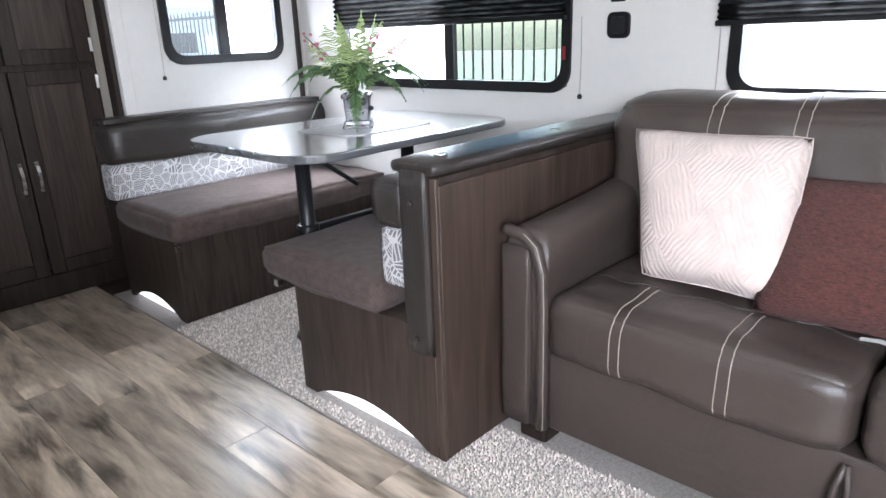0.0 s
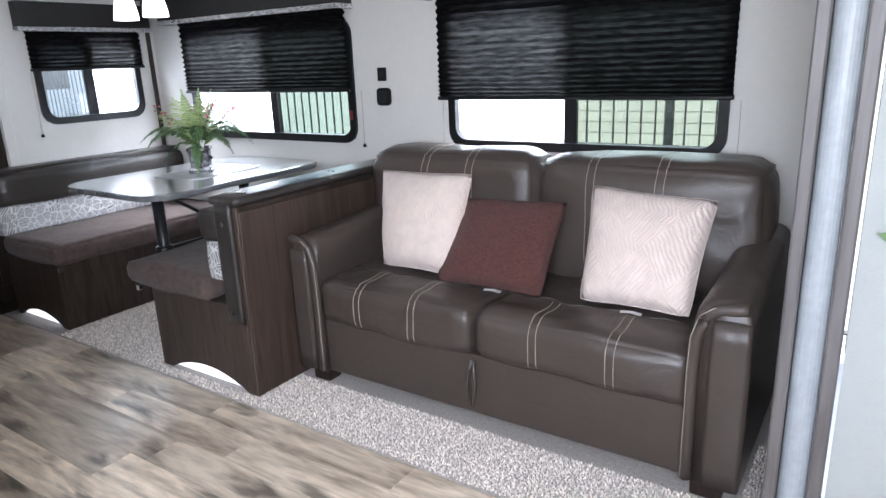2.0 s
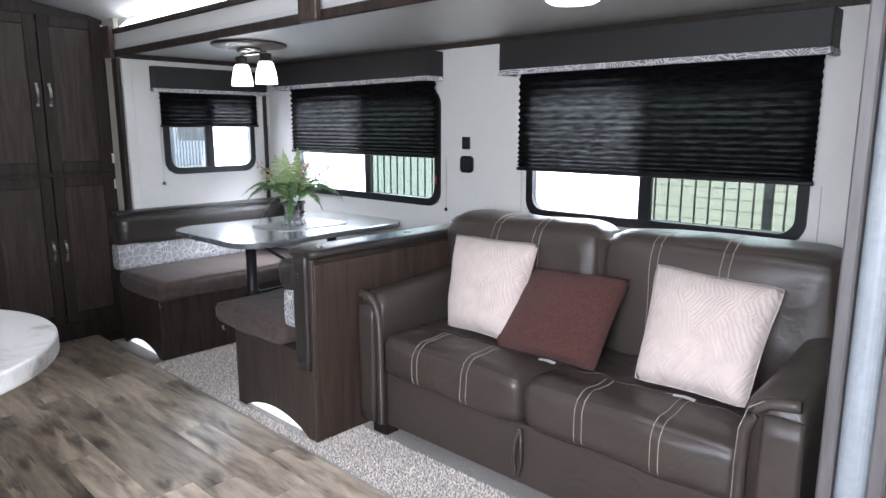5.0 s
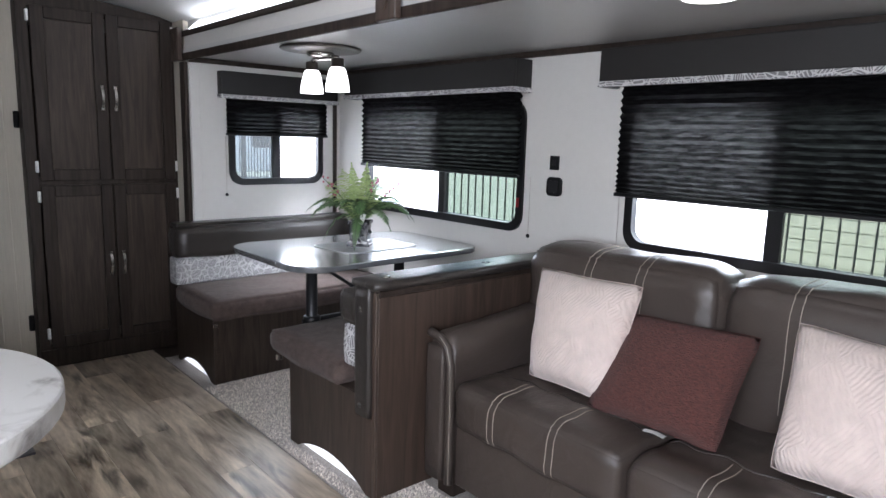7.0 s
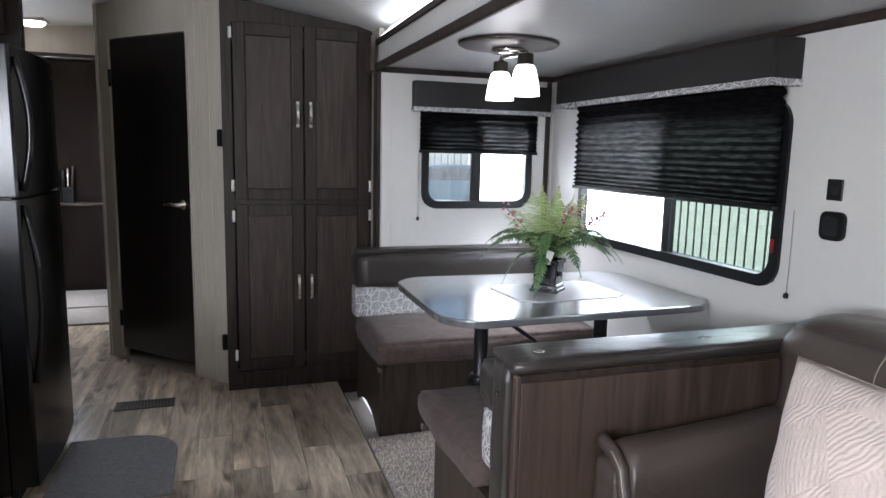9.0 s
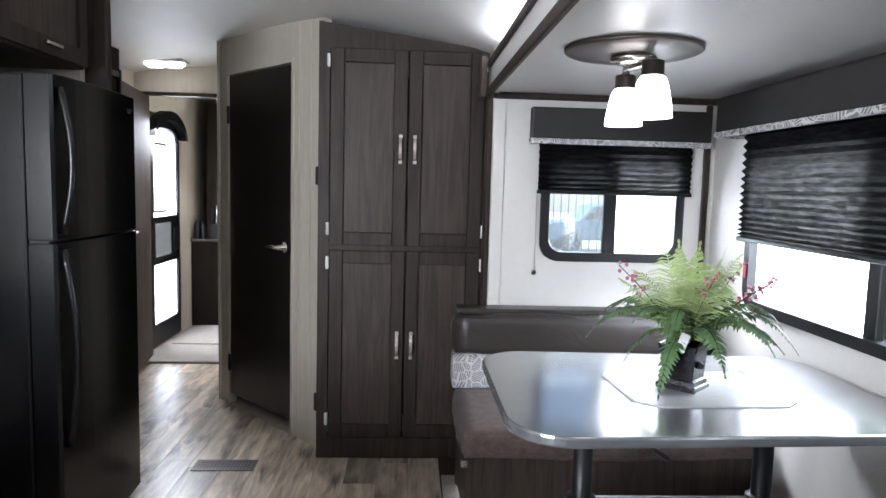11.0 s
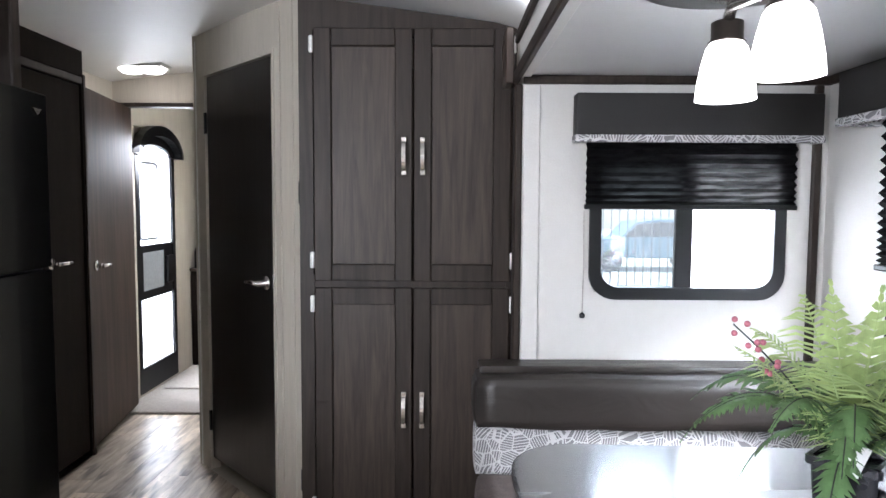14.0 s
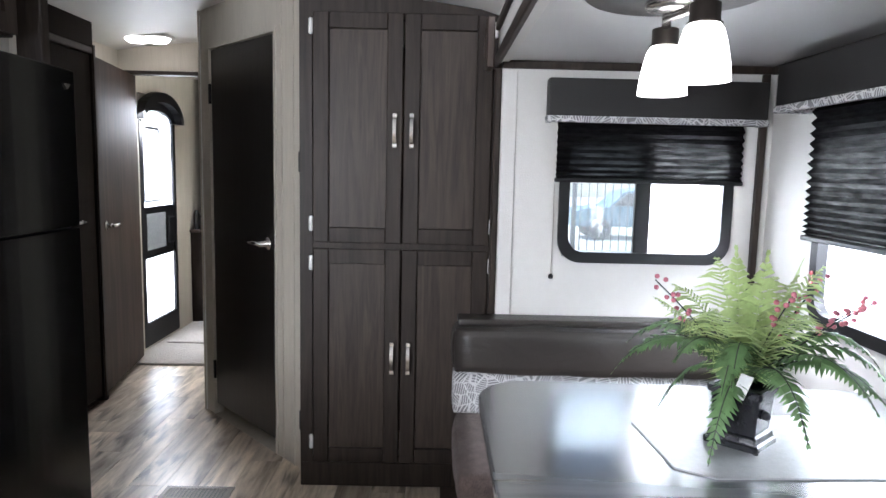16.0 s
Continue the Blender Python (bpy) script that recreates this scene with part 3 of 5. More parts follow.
for z_off in (0, 0.04):
    row = [[bm.verts.new((x, y, ceiling_height(y) + z_off)) for y in ys] for x in (-6.3, 3.05)]
    for k in range(14):
        bm.faces.new((row[0][k], row[1][k], row[1][k + 1], row[0][k + 1]))
bmesh.ops.recalc_face_normals(bm, faces=bm.faces)
shell("ceiling", bm, M_CEIL, "white arched ceiling of the main cabin", "ceiling")
shell("wall_header_return", box(1.965, 2.0, 0.051, 0.178, -0.1, 2.2, 0), M_WALL, "white return beside the slide-out opening", "wall")
shell("wall_header", box(XS - 0.06, 1.964, 0.138, 0.178, ZS + 0.041, 2.05, 0), M_WALL, "white header above the slide-out opening", "wall")
shell("floor_base", box(-6.3, 3.05, -2.45, -0.0702, -0.06, -0.012, 0), M_PANEL, "dark seams under the plank floor", "floor")
shell("floor_pantry", box(-6.3, XS - 0.051, -0.0755, 0.165, -0.06, -0.001, 0), M_PANEL, "dark subfloor under the pantry", "floor")
shell("floor_slide", box(XS - 0.05, 1.837, -0.07, YW, -0.06, 0.0, 0), M_CARPET, "beige-grey cut-pile carpet on the slide-out floor", "floor")

# slide-out trim: header fascia with dark rails, LED strip, corner rails
fascia = tagged(new("trim_fascia", finish("trim_fascia", box(XS - 0.02, 1.83, 0.099, 0.134, 1.728, 1.86, 0.002), M_WALL)), "pale grey fascia above the slide-out opening", "trim", kind="structure")
for nm, z0, z1, yy in (("lower_rail", 1.712, 1.752, 0.080), ("upper_rail", 1.842, 1.872, 0.084)):
    ob = new(nm, finish(nm, box(XS - 0.03, 1.84, yy, 0.0985, z0, z1, 0.004), M_WOOD))
    ob.parent = fascia
bm = prism([(0.088, 1.8735), (0.134, 1.8735), (0.134, 1.915)], 0, -1.92, 1.5)
single("led_strip", bm, M_LED, "glowing white LED strip along the top of the fascia", "light strip")
trim = box(XS - 0.005, XS + 0.018, 0.11, YW, ZS - 0.028, ZS - 0.001, 0.003)
box(XS + 0.019, 1.837, YW - 0.022, YW - 0.001, ZS - 0.028, ZS - 0.001, 0.003, bm=trim)
shell("trim_ceiling", trim, M_WOOD, "dark brown moulding under the slide-out ceiling", "trim")
shell("trim_corner", box(XS + 0.003, XS + 0.022, YW - 0.055, YW - 0.030, 0.3, ZS - 0.03, 0.003), M_WOOD, "dark brown strip in the corner", "trim")
shell("trim_flange", box(XS + 0.001, XS + 0.012, 0.112, 0.165, 0.0, ZS - 0.03, 0.002), M_WALL, "white flange strip at the slide-out's edge", "trim")
bm = box(-2.075, XS - 0.004, 0.086, 0.109, 0.0, 1.709, 0.004)
shell("trim_post_rear", bm, M_WOOD, "dark brown post between pantry and slide-out", "trim")
for nm, x0, x1, mt, lb in (("trim_jamb_inner", 1.838, 1.866, M_JAMBWOOD, "grey-brown wood-grained jamb strip of the slide-out opening"),
                           ("trim_jamb_outer", 1.928, 1.958, M_JAMBWOOD, "grey-brown wood-grained jamb strip beside the side wall")):
    shell(nm, box(x0, x1, -0.035, 0.01, 0.0, 1.72, 0.004), mt, lb, "trim")
bm = bmesh.new()
pts = [(1.867 + 0.030 + 0.030 * math.cos(a), -0.006 - 0.024 * math.sin(a)) for a in [math.pi * k / 12 for k in range(13)]]
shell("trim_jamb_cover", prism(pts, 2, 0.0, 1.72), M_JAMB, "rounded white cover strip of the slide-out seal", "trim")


# ---- windows ----
def window(name, w, axis, face, clear_first, label, tint=M_TINT):
    u0, u1, z0, z1, m = w
    n = 7
    ob = thing(name, (0, 0, 0), label, "window", kind="structure")
    s = 1 if axis == 1 else -1
    lo, hi = (face - 0.014, face + 0.052) if axis == 1 else (face - 0.052, face + 0.014)
    part("window_frame", ring(round_rect(u0 - 0.004, u1 + 0.004, z0 - 0.008, z1 + 0.012, 0.085, n), round_rect(u0 + 0.034, u1 - 0.034, z0 + 0.032, z1 - 0.022, 0.06, n), axis, lo, hi), M_BLACK, ob)
    def slab(ua, ub, za, zb, a, b):
        return box(ua, ub, a, b, za, zb, 0.003) if axis == 1 else box(a, b, ua, ub, za, zb, 0.003)
    c0, c1 = (face + 0.004, face + 0.03) if axis == 1 else (face - 0.03, face - 0.004)
    part("mullion", slab(m - 0.028, m + 0.028, z0 + 0.02, z1 - 0.02, c0, c1), M_BLACK, ob)
    for ua, ub, first in ((u0 + 0.02, m - 0.02, True), (m + 0.02, u1 - 0.02, False)):
        a, b = (c0 + 0.016, c0 + 0.02) if axis == 1 else (c1 - 0.02, c1 - 0.016)
        p = part("pane", slab(ua, ub, z0 + 0.018, z1 - 0.018, a, b), M_CLEAR if first == clear_first else tint, ob, "clear pane" if first == clear_first else "tinted pane")
        p.visible_shadow = first != clear_first
    return ob


window("window_dinette", WIN_DINE, 1, YW, True, "wide black-framed sliding window with one tinted pane")
window("window_sofa", WIN_SOFA, 1, YW, True, "wide black-framed sliding window behind the sofa")
window("window_end", WIN_END, 0, XS, False, "small black-framed sliding window at the dinette end", M_TINT2)


def pleated_blind(name, u0, u1, z0, z1, axis, a, amp, label):
    """A pleated blind: zigzag cloth with a top rail, a bottom rail and a cord with a knob."""
    ob = thing(name, (0, 0, 0), label, "blind", "pleated window blinds")
    t = bmesh.new()
    n = round((z1 - z0) / 0.0135)
    rows = []
    for k in range(n + 1):
        f = k / n
        z = z0 + (z1 - z0) * (0.35 * f + 0.65 * f ** 1.5)
        d = amp * (1 if k % 2 else -1)
        row = []
        for j in range(13):
            u = u0 + (u1 - u0) * j / 12
            zz = z + 0.002 * noise.noise(Vector((u * 6, z * 9, a)))
            row.append(t.verts.new((u, a + d, zz) if axis == 1 else (a + d, u, zz)))
        rows.append(row)
    for p, q in zip(rows, rows[1:]):
        for j in range(12):
            t.faces.new((p[j], p[j + 1], q[j + 1], q[j]))
    part("cloth", t, M_BLIND, ob)
    def slab(ua, ub, za, zb, b0, b1):
        return box(ua, ub, b0, b1, za, zb, 0.003) if axis == 1 else box(b0, b1, ua, ub, za, zb, 0.003)
    part("bottom_rail", slab(u0 - 0.004, u1 + 0.004, z0 - 0.012, z0 + 0.004, a - 0.011, a + 0.011), M_BLACK, ob)
    part("top_rail", slab(u0, u1, z1 - 0.004, z1 + 0.016, a - 0.011, a + 0.011), M_BLACK, ob)
    return ob


def blind_cord(u, z_top, z_bot, axis, a):
    ob = thing("blind_cord", (u, a, z_bot) if axis == 1 else (a, u, z_bot), "thin grey blind cord with a small black knob against the wall", "cord", "blind cords")
    q = (lambda z, s=0: (u + s, a, z)) if axis == 1 else (lambda z, s=0: (a, u + s, z))
    part("string", tube([q(z_top), q((z_top + z_bot) / 2, 0.002), q(z_bot)], 0.0014, 5), M_CARPET, ob)
    part("knob", lathe([(0.002, 0.0), (0.009, 0.003), (0.009, 0.014), (0.003, 0.02)], q(z_bot - 0.018), 12), M_BLACK, ob, smooth=True)


pleated_blind("pleated_blind", -1.675, -0.345, 1.155, 1.60, 1, YW - 0.034, 0.009, "black pleated blind half lowered over the dinette window")
pleated_blind("pleated_blind", 0.21, 1.50, 1.115, 1.60, 1, YW - 0.034, 0.009, "black pleated blind half lowered over the sofa window")
pleated_blind("pleated_blind", 0.312, 0.985, 1.318, 1.60, 0, XS + 0.030, 0.009, "black pleated blind half lowered over the small end window")
blind_cord(0.312, 1.3, 0.965, 0, XS + 0.008)
blind_cord(-0.29, 1.15, 0.875, 1, YW - 0.008)
blind_cord(0.212, 1.1, 0.86, 1, YW - 0.008)
blind_cord(1.525, 1.1, 0.86, 1, YW - 0.008)


def valance(u0, u1, z0, z1, axis, front, back, label):
    """A padded box valance with a strip of printed cloth along its lower edge."""
    ob = thing("valance", (0, 0, 0), label, "valance", "window valances")
    f0, f1 = (front, front + 0.016) if axis == 1 else (front - 0.016, front)
    b0, b1 = sorted((f1 if axis == 1 else f0, back))
    def slab(ua, ub, za, zb, p, q, r=0.006):
        return box(ua, ub, p, q, za, zb, r, 2) if axis == 1 else box(p, q, ua, ub, za, zb, r, 2)
    part("front_board", slab(u0, u1, z0, z1, f0, f1), M_VALANCE, ob)
    part("end_board", slab(u0, u0 + 0.016, z0, z1, b0, b1), M_VALANCE, ob)
    part("end_board", slab(u1 - 0.016, u1, z0, z1, b0, b1), M_VALANCE, ob)
    part("top_board", slab(u0 + 0.017, u1 - 0.017, z1 - 0.016, z1, b0, b1), M_VALANCE, ob)
    e = 0.004
    p, q = (f0 - e, f1 + e) if axis == 1 else (f0 - e, f1 + e)
    part("print_strip", slab(u0 - 0.004, u1 + 0.004, z0 - 0.022, z0 + 0.001, p, q, 0.004), M_PRINT, ob, "strip of white leaf-print cloth")
    part("print_strip", slab(u0 - 0.004, u0 + 0.018, z0 - 0.022, z0 + 0.001, b0 + e + 0.001, b1, 0.004), M_PRINT, ob)
    part("print_strip", slab(u1 - 0.018, u1 + 0.004, z0 - 0.022, z0 + 0.001, b0 + e + 0.001, b1, 0.004), M_PRINT, ob)
    return ob


valance(-1.745, -0.315, 1.568, 1.698, 1, 0.975, YW - 0.001, "charcoal box valance with leaf-print edge above the dinette window")
valance(0.155, 1.535, 1.568, 1.698, 1, 0.975, YW - 0.001, "charcoal box valance with leaf-print edge above the sofa window")
valance(0.272, 1.05, 1.540, 1.672, 0, -1.935, XS + 0.001, "short charcoal box valance above the end window")

# wall outlet and thermostat
ob = thing("wall_outlet", (-0.149, YW, 1.19), "small square black wall outlet on white wallboard", "outlet")
part("plate", box(-0.178, -0.122, YW - 0.008, YW - 0.0005, 1.193, 1.258, 0.003), M_BLACK, ob)
part("socket", box(-0.163, -0.137, YW - 0.011, YW - 0.0082, 1.212, 1.238, 0.003), M_STEEL, ob)
ob = thing("light_switch", (-0.141, YW, 1.07), "rounded black double switch plate on white wallboard", "switch")
part("plate", prism(round_rect(-0.184, -0.099, 1.072, 1.16, 0.022), 1, YW - 0.016, YW - 0.0005, r=0.003), M_BLACK, ob)
part("rocker", prism(round_rect(-0.168, -0.115, 1.088, 1.144, 0.01), 1, YW - 0.02, YW - 0.0162, r=0.002), M_STEEL, ob)


# ---- dinette ----
def bench_base(name, x0, x1, y0, y1, z1, arch0, arch1, label):
    """A bench box whose end panel is cut in an arch at the floor, with a white panel given an added glow behind it."""
    ob = thing(name, ((x0 + x1) / 2, (y0 + y1) / 2, 0), label, "bench")
    n = 14
    pts = [(x0, 0.002), (arch0, 0.002)]
    for k in range(1, n):
        f = k / n
        pts.append((arch0 + (arch1 - arch0) * f, 0.002 + 0.062 * math.sin(math.pi * f) ** 0.8))
    pts += [(arch1, 0.002), (x1, 0.002), (x1, z1), (x0, z1)]
    part("end_panel", prism(pts, 1, y0, y0 + 0.016), M_PANEL, ob)
    part("front_panel", box(x0, x0 + 0.016, y0 + 0.017, y1, 0.002, z1, 0.002), M_PANEL, ob)
    part("front_panel", box(x1 - 0.016, x1, y0 + 0.017, y1, 0.002, z1, 0.002), M_PANEL, ob)
    part("seat_board", box(x0 + 0.017, x1 - 0.017, y0 + 0.017, y1, z1 - 0.018, z1, 0.002), M_PANEL, ob)
    part("arch_glow", box(arch0 - 0.02, arch1 + 0.02, y0 + 0.020, y0 + 0.026, 0.004, 0.075, 0.001), M_ARCH, ob, "white panel with an added glow behind the arch")
    return ob


near = bench_base("dinette_bench", -0.640, -0.062, -0.005, 1.09, 0.375, -0.575, -0.075, "dark wood dinette bench base with an arched toe opening")
far = bench_base("dinette_bench", -1.985, -1.447, -0.012, 1.09, 0.355, -1.95, -1.50, "dark wood dinette bench base beside the pantry")


def seat_cushion(x0, x1, y0, y1, z0, z1, seed, label):
    ob = thing("seat_cushion", ((x0 + x1) / 2, (y0 + y1) / 2, z0), label, "cushion", "dinette cushions")
    part("cover", puffy(puffy_map(x0, x1, y0, y1, z0, z1, 0.035, 0.012, 0.006, seed), 18), M_SUEDE, ob, smooth=True)
    return ob


seat_cushion(-0.775, -0.225, -0.03, 1.085, 0.377, 0.478, 1.0, "brown suede seat cushion on the dinette bench by the sofa")
seat_cushion(-1.93, -1.385, -0.035, 1.085, 0.357, 0.462, 5.0, "brown suede seat cushion on the far dinette bench")


def bench_back(x_face, x_back, y0, y1, z_seat, z_top, label):
    """A bench back: a leaf-print band below and a padded leather roll above."""
    ob = thing("bench_back", ((x_face + x_back) / 2, (y0 + y1) / 2, z_seat), label, "backrest", "dinette backrests")
    s = 1 if x_face > x_back else -1
    lo, hi = sorted((x_face - 0.012 * s, x_back))
    part("print_band", puffy(puffy_map(lo, hi, y0, y1, z_seat, z_seat + 0.155, 0.015, 0.004, 0.002, 3), 10), M_PRINT, ob, "grey and white leaf-print band", smooth=True)
    lo, hi = sorted((x_face + 0.02 * s, x_back))
    part("leather_roll", puffy(puffy_map(lo, hi, y0, y1, z_seat + 0.157, z_top, 0.03, 0.010, 0.006, 8), 16), M_LEATHER2, ob, "charcoal leather upper roll", smooth=True)
    return ob


bench_back(-1.862, XS + 0.012, -0.042, 1.085, 0.464, 0.785, "charcoal leather and leaf-print backrest against the end wall")
bench_back(-0.215, -0.105, -0.015, 1.085, 0.480, 0.765, "charcoal leather and leaf-print backrest on the partition")
single("back_ledge", box(XS + 0.013, -1.885, -0.03, 1.09, 0.787, 0.812, 0.008, 2), M_LEATHER2, "charcoal vinyl ledge above the far backrest", "ledge")
for xx, yy, zz in ((-1.390, -0.037, 0.346), (-0.70, -0.034, 0.368)):
    single("metal_clip", box(xx - 0.010, xx + 0.010, yy - 0.002, yy + 0.022, zz - 0.014, zz + 0.010, 0.002), M_METAL, "small bright metal clip under a seat cushion", "clip", "cushion clips")

# partition between dinette and sofa
ob = thing("partition", (-0.05, 0.5, 0), "dark wood-grained half-height partition with a leather cap", "partition")
part("panel", box(-0.060, 0.0, 0.0, 1.09, 0.002, 0.765, 0.003), M_WALNUT, ob)
part("cap", puffy(puffy_map(-0.145, 0.008, -0.022, 1.085, 0.787, 0.822, 0.016, 0.003, 0.001, 2), 12), M_LEATHER2, ob, "charcoal leather cap", smooth=True)
part("cap_rail", box(-0.100, -0.001, 0.003, 1.08, 0.766, 0.786, 0.002), M_WOOD, ob)
part("end_pad", puffy(puffy_map(-0.108, -0.022, -0.030, -0.002, 0.315, 0.80, 0.012, 0.003, 0.001, 4), 10), M_LEATHER2, ob, "charcoal leather end pad", smooth=True)
part("corner_strip", box(-0.020, 0.003, -0.014, -0.001, 0.003, 0.785, 0.003), M_WALNUT, ob)
part("end_strip", box(-0.060, -0.021, -0.012, -0.001, 0.003, 0.312, 0.002), M_WALNUT, ob)
for z in (0.36, 0.72):
    part("button", lathe([(0.001, -0.006), (0.008, -0.005), (0.010, 0.0)], (-0.065, -0.034, z), 12, 1), M_LEATHER2, ob, smooth=True)
for y in (0.07, 0.575):
    part("cup_ring", lathe([(0.016, 0.0), (0.018, 0.003), (0.010, 0.004), (0.008, 0.001)], (-0.055, y, 0.8235), 16), M_METAL, ob, smooth=True)

# table
ob = thing("dinette_table", (-0.93, 0.5, 0), "dark laminate dinette table with rounded corners on black steel legs", "table")
pts = []
for cx, cy, r, a0 in ((-0.70, 0.95, 0.12, 0), (-1.17, 0.95, 0.12, 90), (-1.17, 0.16, 0.15, 180), (-0.70, 0.16, 0.15, 270)):
    for k in range(9):
        a = radians(a0 + 90 * k / 8)
        pts.append((cx + r * math.cos(a) + (0.0 if a0 in (90, 180) else 0.012) * 1, cy + r * math.sin(a) - (0.02 if a0 in (180, 270) else -0.02) * 0.5))
part("tabletop", prism(pts, 2, 0.748, 0.775, r=0.006), M_TABLE, ob)
for yy in (0.27, 0.80):
    part("leg", lathe([(0.028, 0.06), (0.028, 0.70)], (-0.93, yy, 0), 20), M_STEEL, ob, smooth=True)
    part("mount", lathe([(0.075, 0.735), (0.075, 0.745), (0.03, 0.747)], (-0.93, yy, 0), 20), M_STEEL, ob, smooth=True)
    part("collar", lathe([(0.036, 0.40), (0.042, 0.405), (0.042, 0.45), (0.036, 0.455)], (-0.93, yy, 0), 18), M_BLACK, ob, smooth=True)
    part("floor_plate", lathe([(0.085, 0.001), (0.085, 0.012), (0.04, 0.03), (0.03, 0.06)], (-0.93, yy, 0), 20), M_STEEL, ob, smooth=True)
part("cross_bar", box(-0.945, -0.915, 0.30, 0.77, 0.405, 0.445, 0.004), M_STEEL, ob)
part("brace", tube([(-0.93, 0.29, 0.72), (-0.93, 0.52, 0.56)], 0.009, 8), M_STEEL, ob)
part("lock_knob", lathe([(0.001, -0.05), (0.014, -0.048), (0.014, -0.03), (0.006, -0.028)], (-0.93, 0.27, 0.43), 12, 1), M_BLACK, ob)
mat_pts = [(-1.06, 0.36), (-1.02, 0.34), (-0.79, 0.355), (-0.745, 0.42), (-0.755, 0.76), (-0.80, 0.81), (-1.04, 0.80), (-1.08, 0.75)]
single("place_mat", prism(mat_pts, 2, 0.7752, 0.7785), M_MAT, "grey eight-sided place mat lying on the table", "place mat")


# plant
def fern_frond(length, mat_leaf, mat_stem, rng, droop, leaf_len, wide, n, parent, base, yaw, rise):
    pts = []
    d = Vector((math.cos(yaw), math.sin(yaw), 0))
    for k in range(n + 1):
        f = k / n
        pts.append(base + d * length * f * math.cos(rise) * (1 - 0.10 * f) + Vector((0, 0, length * (math.sin(rise) * f - droop * f * f))))
    bm = bmesh.new()
    side0 = d.cross(Vector((0, 0, 1)))
    for k in range(2, n + 1):
        f = k / n
        p = pts[k]
        tan = (pts[k] - pts[k - 1]).normalized()
        ll = leaf_len * (math.sin(math.pi * min(1, 0.12 + 0.95 * f)) ** 0.7 + 0.12)
        for s in (-1, 1):
            out = (side0 * s + tan * 0.45 + Vector((0, 0, rng.uniform(-0.35, 0.1)))).normalized()
            w = wide
            a = p + tan * (-w / 2)
            b = p + tan * (w / 2)
            m1 = p + out * ll * 0.5 + tan * w * 0.7
            m2 = p + out * ll * 0.5 - tan * w * 0.5
            tip = p + out * ll + Vector((0, 0, -ll * 0.25))
            vs = [bm.verts.new(q) for q in (a, m2, tip, m1, b)]
            bm.faces.new(vs)
    frond = part("frond", bm, mat_leaf, parent)
    part("stem", tube(pts, 0.0022, 5, taper=0.4), mat_stem, frond)


